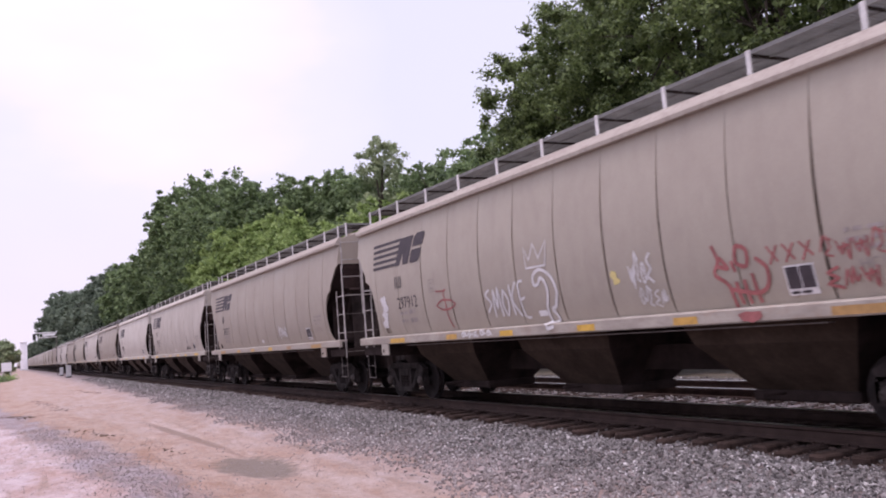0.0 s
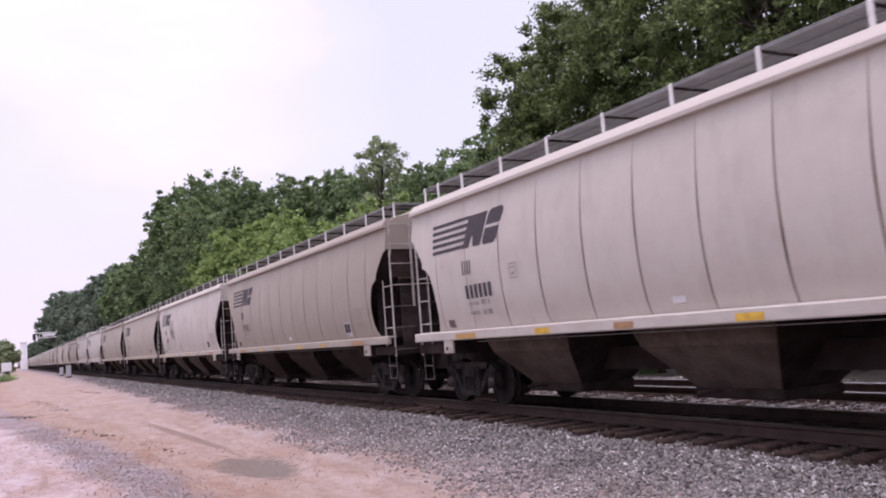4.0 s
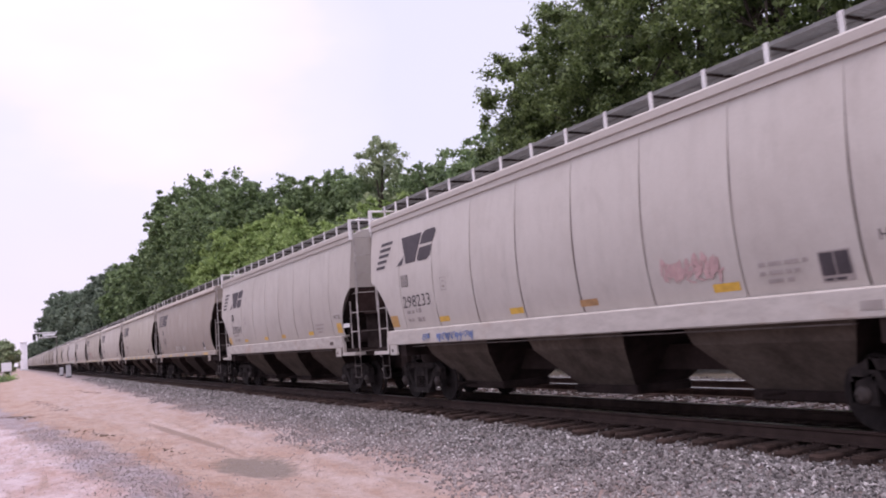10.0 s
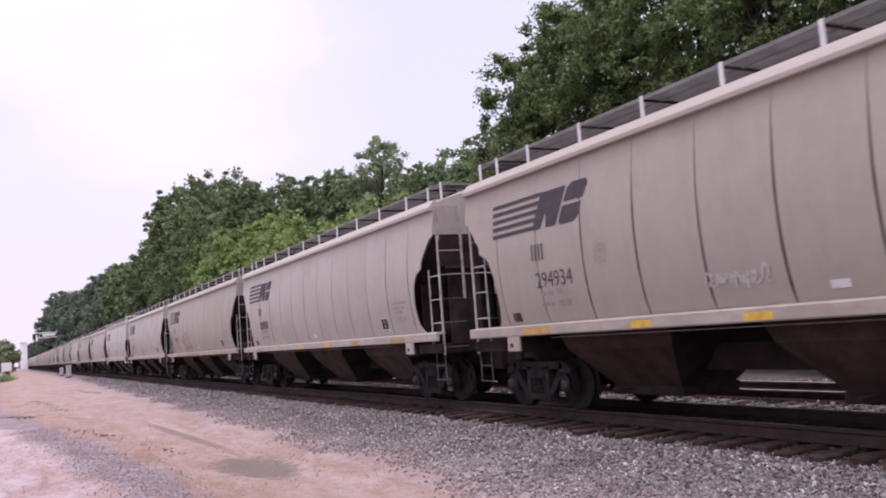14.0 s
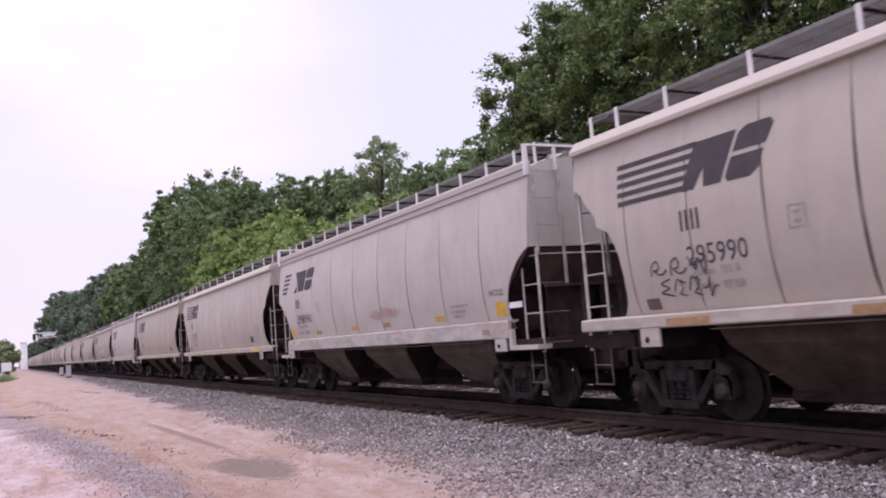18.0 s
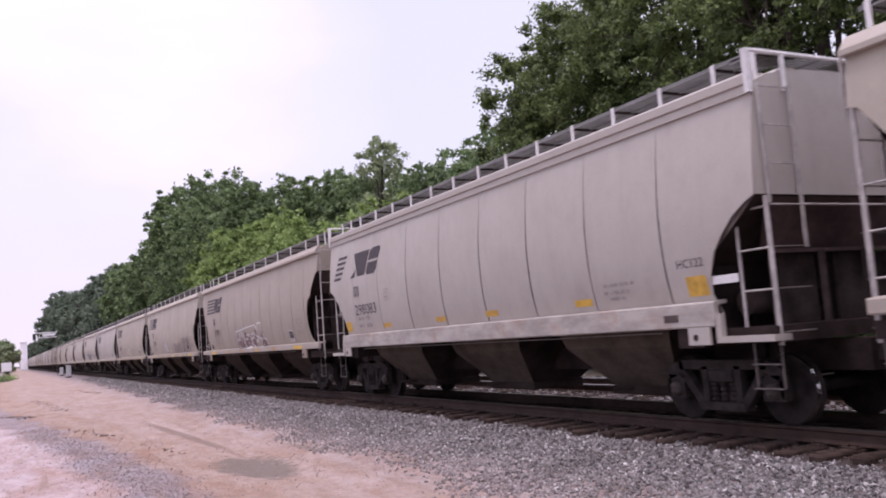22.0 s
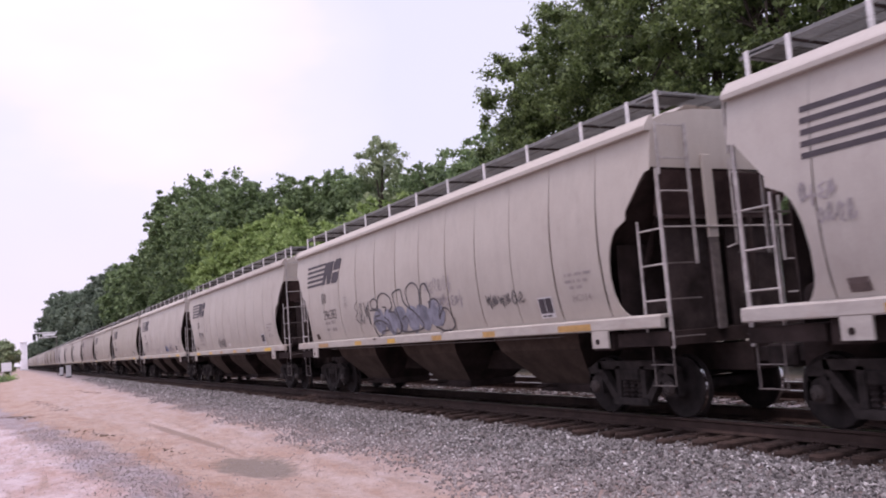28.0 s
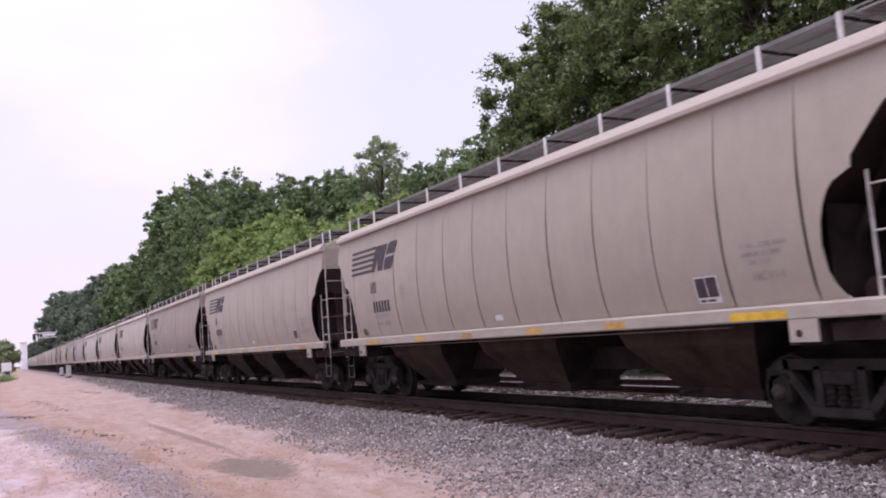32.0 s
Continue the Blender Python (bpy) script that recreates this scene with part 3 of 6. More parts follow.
def wheelset_mesh(bm):
    """Two flanged wheels on an axle, with bearing caps; turns about y."""
    def lathe(pts, n=28):
        rings = [[bm.verts.new((r * math.cos(2 * math.pi * i / n), y, r * math.sin(2 * math.pi * i / n))) for i in range(n)] for y, r, _ in pts]
        for (a, b, p) in zip(rings, rings[1:], pts):
            for i in range(n):
                f = bm.faces.new((a[i], a[(i + 1) % n], b[(i + 1) % n], b[i]))
                f.material_index, f.smooth = p[2], True
    for s in (-1, 1):
        lathe([(s * 1.13, 0.001, 2), (s * 1.13, 0.062, 2), (s * 1.10, 0.10, 2), (s * 0.96, 0.105, 0), (s * 0.86, 0.11, 0), (s * 0.80, 0.15, 0), (s * 0.79, 0.30, 0),
               (s * 0.805, 0.385, 0), (s * 0.815, 0.43, 0), (s * 0.815, 0.455, 0), (s * 0.790, 0.456, 1), (s * 0.750, 0.4565, 0), (s * 0.70, 0.457, 0), (s * 0.69, 0.482, 0), (s * 0.675, 0.482, 0), (s * 0.67, 0.38, 0), (s * 0.70, 0.14, 0), (s * 0.60, 0.09, 0), (0, 0.08, 0)])
        for a in (30, 150, 270):
            c = (0.045 * math.cos(radians(a)), 0.045 * math.sin(radians(a)))
            bar(bm, (c[0], s * 1.13, c[1]), (c[0], s * 1.15, c[1]), 0.014, 6, 2)
    bmesh.ops.recalc_face_normals(bm, faces=bm.faces[:])


def decal(bm, side=-1, off=0.006):
    """Lays a drawing made in the xz plane on the curved side."""
    for z in np.arange(1.6, 4.2, 0.11):
        bmesh.ops.bisect_plane(bm, geom=bm.verts[:] + bm.edges[:] + bm.faces[:], plane_co=(0, 0, z), plane_no=(0, 0, 1))
    for v in bm.verts:
        v.co.y = side * (side_y(v.co.z) + off + v.co.y) if v.co.z > 1.545 else side * (1.622 + off + v.co.y)
    for f in bm.faces:
        f.normal_update()
        if f.normal.y * side < 0:
            f.normal_flip()


def poly(bm, pts):
    lay = 0.0003 * (len(bm.faces) % 48)      # each stroke lies a hair over the one before
    bm.faces.new([bm.verts.new((x, lay, z)) for x, z in pts])


def rect(bm, x0, x1, z0, z1):
    poly(bm, ((x0, z0), (x1, z0), (x1, z1), (x0, z1)))


def stroke(bm, pts, w):
    """A painted line of width w through points of the xz plane: one ribbon, which lies a hair higher as it goes on."""
    pts = [p for i, p in enumerate(pts) if i == 0 or math.dist(p, pts[i - 1]) > 1e-4]
    if len(pts) < 2:
        return
    base, prev = 0.0003 * (len(bm.faces) % 24), None
    dirs = [((bx - ax) / math.dist((ax, az), (bx, bz)), (bz - az) / math.dist((ax, az), (bx, bz))) for (ax, az), (bx, bz) in zip(pts, pts[1:])]
    for i, (x, z) in enumerate(pts):
        d0, d1 = dirs[max(0, i - 1)], dirs[min(i, len(dirs) - 1)]
        nx, nz = -(d0[1] + d1[1]), d0[0] + d1[0]
        q = math.hypot(nx, nz) or 1.0
        reach = w / 2 * min(1.6, 2.0 / max(q, 0.5))
        nx, nz = nx / q * reach, nz / q * reach
        lay = base + 0.0002 * (i % 40)
        pair = (bm.verts.new((x + nx, lay, z + nz)), bm.verts.new((x - nx, lay, z - nz)))
        if prev:
            bm.faces.new((prev[0], pair[0], pair[1], prev[1]))
        prev = pair


def text_mesh(bm, words, x0, z0, height, width):
    """Words in the built-in font, fitted to a box in the xz plane."""
    cu = bpy.data.curves.new("words", "FONT")
    cu.body, cu.resolution_u = words, 2
    ob = bpy.data.objects.new("words", cu)
    scene.collection.objects.link(ob)
    me = bpy.data.meshes.new_from_object(ob.evaluated_get(bpy.context.evaluated_depsgraph_get()))
    bpy.data.objects.remove(ob); bpy.data.curves.remove(cu)
    xs, ys = [v.co.x for v in me.vertices], [v.co.y for v in me.vertices]
    kx, kz = width / (max(xs) - min(xs)), height / (max(ys) - min(ys))
    base, lo_x, lo_y = len(bm.verts), min(xs), min(ys)
    vs = [bm.verts.new((x0 + (v.co.x - lo_x) * kx, 0, z0 + (v.co.y - lo_y) * kz)) for v in me.vertices]
    for p in me.polygons:
        try:
            bm.faces.new([vs[i] for i in p.vertices])
        except ValueError:
            pass
    bpy.data.meshes.remove(me)


def emblem(car, x, z0, z1, short):
    """The owner's mark: five stripes and slanted dark blocks, as plain shapes."""
    h, sl, kx = z1 - z0, 0.30, 1.42 if short else 1.0
    n0 = x + (1.28 if short else 1.33)

    def pt(u, v):
        return (n0 + u * kx + sl * v, z0 + h * v)
    pieces = []
    for k in range(5):
        a = z0 + h * (0.02 + 0.222 * k)
        if short:
            l0, r0 = 0.32 * (a - z0) / h, 0.52 + 0.50 * (a - z0) / h
        else:
            l0, r0 = 0.0, 1.34 + 0.30 * (a - z0) / h
        pieces.append(("emblem_stripe", [(x + l0, a), (x + r0, a), (x + r0 + 0.045, a + h * 0.115), (x + l0 + (0.04 if short else 0), a + h * 0.115)]))
    if short:
        pieces.append(("emblem_block", [pt(0.24, 0.30), pt(0.34, 0.0), pt(0.70, 0.0), pt(0.72, 1.0), pt(-0.05, 1.0)]))
        pieces.append(("emblem_wedge", [pt(-0.02, -0.02), pt(0.20, -0.02), pt(0.22, 0.32)]))
    else:
        pieces.append(("emblem_block", [pt(0.02, 0.0), pt(0.26, 0.0), pt(0.32, 0.42), pt(0.44, 0.0), pt(0.74, 0.0), pt(0.74, 1.0), pt(0.0, 1.0)]))
    o, w = (0.76, 0.46) if short else (0.80, 0.53)
    pieces.append(("emblem_block", [pt(o, 0.08), pt(o + 0.07, -0.02), pt(o + w - 0.09, -0.02), pt(o + w, 0.10), pt(o + w, 0.46), pt(o, 0.46)]))
    pieces.append(("emblem_block", [pt(o, 0.56), pt(o + w, 0.56), pt(o + w + 0.03, 0.92), pt(o + w - 0.05, 1.03), pt(o + 0.10, 1.03), pt(o, 0.92)]))
    for name, pts in pieces:
        b = bmesh.new()
        poly(b, pts)
        decal(b)
        part(name, b, INK, car)


def lettering(bm, rows, rnd):
    """Writing too small to read: short bars in rows."""
    for x0, x1, z, h in rows:
        x = x0
        while x < x1 - 0.04:
            w = min(rnd.uniform(0.07, 0.24), x1 - x)
            rect(bm, x, x + w, z, z + h)
            x += w + rnd.uniform(0.03, 0.06)


def curve(pts, n=6):
    """A smooth line through control points."""
    p = [pts[0]] + list(pts) + [pts[-1]]
    res = []
    for a, b, c, d in zip(p, p[1:], p[2:], p[3:]):
        for k in range(n):
            t = k / n
            res.append(tuple(0.5 * (2 * b[i] + (c[i] - a[i]) * t + (2 * a[i] - 5 * b[i] + 4 * c[i] - d[i]) * t * t + (3 * b[i] - a[i] - 3 * c[i] + d[i]) * t ** 3) for i in (0, 1)))
    return res + [pts[-1]]


# unreadable hand-drawn signs, in a unit box
SIGNS = [
    [[(0.0, 0.1), (0.3, 0.9), (0.45, 0.2), (0.7, 1.0), (0.8, 0.3), (1.1, 0.6)]],
    [[(0.9, 0.6), (0.5, 1.0), (0.1, 0.6), (0.4, 0.1), (0.8, 0.4), (0.45, 0.7), (1.15, 0.2)]],
    [[(-0.1, 0.4), (0.3, 0.55), (0.5, 1.15), (0.4, -0.2), (0.7, 0.4), (1.1, 0.5)]],
    [[(0.0, 0.9), (0.35, 0.2), (0.6, 0.75), (0.85, -0.1), (1.05, 0.9)], [(0.1, 0.5), (0.9, 0.62)]],
    [[(0.1, 0.0), (0.2, 0.7), (0.55, 0.95), (0.6, 0.45), (0.3, 0.35), (0.7, 0.05), (1.1, 0.35)]],
    [[(0.0, 0.3), (0.4, 1.1), (0.75, 0.5), (0.4, 0.15), (0.95, 0.0)], [(0.6, 1.0), (1.0, 0.8)]],
    [[(1.0, 1.0), (0.2, 0.75), (0.8, 0.45), (0.1, 0.2), (1.1, -0.05)]],
]
LOOPS = [[(0.08, 0.55), (0.0, 0.72), (0.05, 0.86), (0.16, 0.84), (0.19, 0.66), (0.10, 0.52), (0.02, 0.62)], [(0.06, 0.5), (0.09, 0.3), (0.13, 0.0)], [(0.20, 0.55), (0.24, 0.35), (0.30, 0.08)],
         [(0.20, 0.5), (0.25, 0.68), (0.36, 0.68), (0.44, 0.42), (0.52, 0.05)], [(0.39, 0.66), (0.34, 0.93), (0.50, 1.0), (0.56, 0.64), (0.64, 0.82), (0.74, 0.66), (0.78, 0.30), (0.80, 0.10)],
         [(0.78, 0.22), (0.86, 0.40), (0.94, 0.28), (1.0, 0.08)], [(0.38, 0.34), (0.40, 0.16), (0.50, 0.30), (0.38, 0.26)], [(0.62, 0.36), (0.65, 0.08)]]
FACE = [[(0.02, 1.0), (0.12, 0.75), (0.0, 0.55), (0.25, 0.35), (0.30, 0.0)], [(0.15, 0.8), (0.3, 0.62), (0.12, 0.66)], [(0.55, 0.95), (0.75, 0.85), (0.7, 0.62), (0.5, 0.7), (0.55, 0.95)], [(0.9, 0.72), (1.1, 0.55), (1.05, 0.3), (0.8, 0.2), (0.25, 0.3)],
        [(0.42, 0.4), (0.45, 0.05)], [(0.6, 0.42), (0.62, 0.05)], [(0.78, 0.5), (0.82, 0.05)], [(0.4, 0.72), (0.45, 0.55)]]
HOOK = [[(0.0, 0.75), (0.02, 0.92), (0.4, 1.0), (0.85, 0.85), (1.0, 0.6), (0.85, 0.38), (0.65, 0.32)], [(0.0, 0.75), (0.22, 0.76), (0.35, 0.86), (0.55, 0.78), (0.6, 0.58), (0.45, 0.36)], [(0.45, 0.36), (0.5, 0.10), (0.85, 0.14), (0.65, 0.32)], [(0.6, 0.05), (0.62, 0.0), (0.9, 0.03)]]
CROWN = [[(0.05, 0.0), (0.0, 0.9), (0.2, 0.35), (0.4, 1.0), (0.6, 0.35), (0.95, 1.0), (0.85, 0.0), (0.05, 0.0)]]
WORD = [[(0.14, 0.9), (0.02, 0.75), (0.14, 0.5), (0.02, 0.25)], [(0.2, 0.1), (0.24, 0.85), (0.30, 0.35), (0.36, 0.9), (0.40, 0.1)], [(0.5, 0.85), (0.45, 0.45), (0.52, 0.12), (0.6, 0.5), (0.5, 0.85)], [(0.66, 0.95), (0.7, 0.1)], [(0.82, 1.0), (0.69, 0.55), (0.85, 0.05)], [(1.0, 1.0), (0.88, 0.9), (0.92, 0.1), (1.05, 0.0)], [(0.9, 0.5), (1.0, 0.55)]]
CROSSES = [[(0.0, 1.0), (0.22, 0.1)], [(0.24, 1.0), (0.02, 0.0)], [(0.36, 1.0), (0.58, 0.1)], [(0.60, 1.0), (0.38, 0.0)], [(0.72, 1.0), (0.98, 0.2)], [(0.95, 1.0), (0.74, 0.0)]]
BLOCKS = [[(0.02, 0.42), (0.0, 0.80), (0.10, 0.82), (0.13, 0.42), (0.02, 0.42), (-0.02, 0.25), (0.03, 0.12), (0.07, 0.10), (0.08, -0.08)], [(0.16, 0.42), (0.14, 0.82), (0.22, 0.84), (0.30, 0.12), (0.34, 0.10), (0.34, -0.08)], [(0.22, 0.84), (0.45, 0.91), (0.80, 0.97), (0.88, 0.72), (0.90, 1.02), (1.04, 1.02), (1.03, 0.72), (1.08, 0.36), (1.17, 0.34), (1.15, 0.12)],
          [(0.30, 0.72), (0.34, 0.42), (0.46, 0.42), (0.44, 0.60), (0.56, 0.60), (0.58, 0.12)], [(0.64, 0.62), (0.72, 0.60), (0.70, 0.44), (0.62, 0.42), (0.64, 0.14), (0.80, -0.02)], [(0.76, 0.68), (0.82, 0.48), (0.92, 0.46), (1.0, 0.30), (0.98, 0.66), (1.02, 0.05)], [(0.78, 0.36), (0.82, 0.26), (0.90, 0.42)]]
PIECE = [[(0.0, 0.08), (0.05, -0.05), (0.12, 0.10), (0.22, 0.12), (0.24, 0.22), (0.12, 0.34), (0.0, 0.28), (0.0, 0.08)], [(0.0, 0.75), (0.02, 0.62), (0.10, 0.60), (0.12, 0.75), (0.06, 0.82), (0.0, 0.75)], [(-0.03, 0.58), (0.12, 0.55), (0.13, 0.45), (0.05, 0.42), (0.1, 0.25)],
         [(0.12, 0.5), (0.13, 0.78), (0.22, 0.90), (0.33, 0.80), (0.36, 0.6), (0.30, 0.5), (0.40, 0.45), (0.46, 0.18), (0.38, 0.04), (0.29, 0.08), (0.27, 0.3), (0.2, 0.4)], [(0.48, 0.3), (0.55, 0.36), (0.58, 0.25)]]
PIECE_END = [[(0.39, 0.86), (0.52, 0.9), (0.56, 0.62), (0.72, 0.36), (0.76, 0.1), (0.46, 0.06), (0.45, 0.3), (0.41, 0.6), (0.39, 0.86)], [(0.63, 0.52), (0.6, 0.85), (0.70, 0.99), (0.79, 0.85), (0.78, 0.5), (0.83, 0.88), (0.90, 0.9), (0.94, 0.62), (0.9, 0.45)],
             [(0.90, 0.56), (0.98, 0.62), (1.04, 0.5), (1.01, 0.25), (1.08, 0.42), (1.15, 0.36), (1.18, 0.1), (1.06, 0.0), (0.93, 0.1)], [(0.2, 0.62), (0.26, 0.58), (0.23, 0.52)]]
ANCHOR = [[(0.0, 0.62), (0.3, 0.74), (0.75, 0.72), (1.0, 0.6), (0.7, 0.5), (0.3, 0.5), (0.0, 0.62)], [(0.5, 0.72), (0.52, 0.3), (0.65, 0.0)], [(0.05, 1.0), (0.45, 0.98), (0.6, 1.02)], [(0.45, 0.95), (0.5, 0.72)]]
ARCH = [[(0.0, 0.1), (0.05, 0.7), (0.3, 1.0), (0.7, 0.98), (0.95, 0.65), (1.0, 0.05)], [(0.3, 0.1), (0.35, 0.6), (0.6, 0.62), (0.68, 0.1)], [(0.0, 0.1), (0.5, -0.03), (1.0, 0.05)]]
SLABS = [[(0.0, 0.02), (0.06, 0.02), (0.05, 0.75), (0.01, 0.72)], [(0.10, 0.04), (0.15, 0.04), (0.15, 0.80), (0.09, 0.78)], [(0.17, -0.02), (0.28, -0.02), (0.26, 0.40), (0.20, 0.55)], [(0.31, 0.05), (0.40, 0.03), (0.43, 0.66), (0.33, 0.85)], [(0.44, 0.12), (0.54, 0.02), (0.52, 0.52), (0.45, 0.50)], [(0.58, 0.02), (0.66, 0.05), (0.68, 0.36), (0.60, 0.42)], [(0.68, 0.40), (0.74, 0.42), (0.75, 0.80), (0.69, 0.82)], [(0.84, 0.0), (1.02, -0.02), (0.98, 0.34), (0.88, 0.30)], [(0.87, 0.44), (0.95, 0.42), (0.96, 0.70), (0.90, 0.72)]]
SPROUT = [[(0.50, 0.42), (0.44, 0.70), (0.42, 1.0)], [(0.36, 0.36), (0.18, 0.52), (0.0, 0.60)], [(0.66, 0.42), (0.85, 0.62), (0.98, 0.74)], [(0.30, 0.16), (0.42, 0.26), (0.68, 0.22), (0.74, 0.10), (0.58, 0.0), (0.36, 0.04), (0.30, 0.16)]]
CURSIVE = [[(-0.06, 0.30), (0.0, 0.55), (0.03, 0.20), (0.08, 0.75), (0.15, 0.70), (0.14, 0.25), (0.08, 0.30), (0.18, 0.50), (0.20, 0.75), (0.22, 0.28), (0.27, 0.72), (0.31, 0.30), (0.36, 0.55), (0.42, 0.72), (0.37, 0.30), (0.45, 0.25)],
           [(0.50, 1.0), (0.49, 0.20), (0.56, 0.25), (0.60, 0.75), (0.68, 0.70), (0.67, 0.28), (0.60, 0.32), (0.70, 0.50), (0.73, 0.78), (0.75, 0.30), (0.80, 0.75), (0.85, 0.32), (0.90, 0.50), (0.97, 0.62), (0.90, 0.28), (1.02, 0.35), (1.10, 0.50)]]
DRAWN = dict(sprout=SPROUT, cursive=CURSIVE, arch=ARCH, anchor=ANCHOR, piece=PIECE + PIECE_END, loops=LOOPS, face=FACE, hook=HOOK, crown=CROWN, word=WORD, crosses=CROSSES, blocks=BLOCKS)


def spray(bm, style, x0, x1, z0, z1, w, n, rnd):
    """Spray paint on the side: a drawn piece, a row of signs, a smear or rounded letters."""
    wx, wz = x1 - x0, z1 - z0
    if style == "slabs":
        for q in SLABS:
            poly(bm, [(x0 + u * wx, z0 + v * wz) for u, v in q])
    elif style in DRAWN:
        for pts in DRAWN[style]:
            line = [(x0 + u * wx, z0 + v * wz) for u, v in pts]
            stroke(bm, line if style in ("blocks", "crosses", "crown") else curve(line), w)
    elif style == "script":
        step = wx / n
        for i in range(n):
            hgt, base = wz * rnd.uniform(0.7, 1.0), z0 + wz * rnd.uniform(0, 0.15)
            for pts in SIGNS[rnd.randrange(len(SIGNS))]:
                stroke(bm, curve([(x0 + (i + u * 0.82) * step, base + v * hgt) for u, v in pts], 5), w * rnd.uniform(0.8, 1.2))
    elif style in ("bubble", "fill"):
        step = wx / n
        for i in range(n):
            cx, cz = x0 + (i + 0.5) * step, z0 + wz * (0.5 + rnd.uniform(-0.05, 0.05))
            pts = [(cx + step * 0.62 * math.cos(a) * rnd.uniform(0.75, 1.1), cz + wz * 0.52 * math.sin(a) * rnd.uniform(0.75, 1.1)) for a in np.linspace(0, 2 * math.pi, 9)[:-1]]
            ring = curve(pts + pts[:1], 4)
            if style == "bubble":
                unit = ((0.1, 0.0), (0.0, 0.5), (0.12, 1.0), (0.38, 0.96), (0.44, 0.52), (0.6, 1.02), (0.95, 0.9), (0.88, 0.45), (1.02, 0.05), (0.7, 0.0), (0.58, 0.36), (0.45, 0.04), (0.1, 0.0))
                shift, tall = rnd.uniform(-0.12, 0.12), rnd.uniform(0.8, 1.1)
                stroke(bm, curve([(x0 + (i + u * 1.1 + rnd.uniform(-0.07, 0.07)) * step, z0 + (v * tall + shift + rnd.uniform(-0.05, 0.05)) * wz) for u, v in unit], 3), w)
                continue
            poly(bm, [(x, z0 + (z - z0) * 0.62) for x, z in ring[:-1]])
    else:
        for i in range(n):
            cx, cz = x0 + wx * rnd.uniform(0.2, 0.8), z0 + wz * (i + 0.5) / n
            poly(bm, [(cx + wx * 0.3 * math.cos(a) * rnd.uniform(0.6, 1.2), cz + wz * 0.7 / n * math.sin(a) * rnd.uniform(0.6, 1.2)) for a in np.linspace(0, 2 * math.pi, 12)[:-1]])


def ladder_set(car, kind, sx, near):
    """Side ladder, end ladder and hanging step at one corner; sx: which end."""
    h = kind["half"]
    xo, xi, xe = sx * (h + 0.01), sx * (h - 0.50), sx * (h + 0.08)
    y = -1.44 if near else 1.44
    inner = y + (0.55 if near else -0.55)
    top = kind["low"] - 0.02
    lad = bmesh.new()
    quad_box(lad, xo - 0.031, xo + 0.031, y - 0.010, y + 0.014, 1.06, top)
    quad_box(lad, xi - 0.018, xi + 0.018, y - 0.012, y + 0.012, 1.20, 2.93)
    end = bmesh.new()
    quad_box(end, xe - 0.010, xe + 0.010, inner - 0.028, inner + 0.028, 2.24, 4.30)
    quad_box(end, xe - 0.010, xe + 0.010, y - 0.018, y + 0.018, top - 0.10, 4.30)
    yi = y + (0.02 if near else -0.02)
    hanger = []
    for x in (xo - sx * 0.03, xi + sx * 0.06):
        step = bmesh.new(); bar(step, (x, yi, 1.20), (x, yi, 0.53), 0.012, 5)
        hanger.append(step)
    side_zs, end_zs = (1.22, 1.75, 2.26, 2.77), (1.22, 1.75, 2.26, 2.78, 3.30, 3.78, 4.27)
    if near:
        a = part("side_ladder", lad, LADDER, car, "pale steel corner ladder")
        b = part("end_ladder", end, LADDER, car, "pale steel end ladder")
        c = [part("step_hanger", step, STEP, car) for step in hanger][0]
        r = bmesh.new(); bar(r, (min(xo, xi), 0, 0), (max(xo, xi), 0, 0), 0.014, 5)
        first = part("rung", r, LADDER, a); first.matrix_basis = pose(0, y, side_zs[0])
        for z in side_zs[1:]:
            share("rung", first, pose(0, y, z), a)
        r = bmesh.new(); bar(r, (min(xo, xi), 0, 0), (max(xo, xi) - 0.06, 0, 0), 0.012, 5)
        low = part("rung", r, STEP, c); low.matrix_basis = pose(0, yi, 0.53)
        share("rung", low, pose(0, yi, 0.83), c)
        r = bmesh.new(); bar(r, (0, min(y, inner), 0), (0, max(y, inner), 0), 0.013, 5)
        first = part("rung", r, LADDER, b); first.matrix_basis = pose(xe, 0, end_zs[3])
        for z in end_zs[4:]:
            share("rung", first, pose(xe, 0, z), b)
        r = bmesh.new(); bar(r, (0, min(y, inner), 0), (0, max(y, inner), 0), 0.011, 5)
        first = part("rung", r, STEP, b); first.matrix_basis = pose(xe, 0, end_zs[0])
        for z in end_zs[1:3]:
            share("rung", first, pose(xe, 0, z), b)
    else:
        for z in side_zs:
            bar(lad, (xo, y, z), (xi, y, z), 0.014, 5)
        for z in end_zs:
            bar(lad, (xe, y, z), (xe, inner, z), 0.013, 5)
        end_me = bpy.data.meshes.new("tmp"); end.to_mesh(end_me); end.free()
        lad.from_mesh(end_me); bpy.data.meshes.remove(end_me)
        for step in hanger:
            step.free()
        part("side_ladder", lad, LADDER, car)


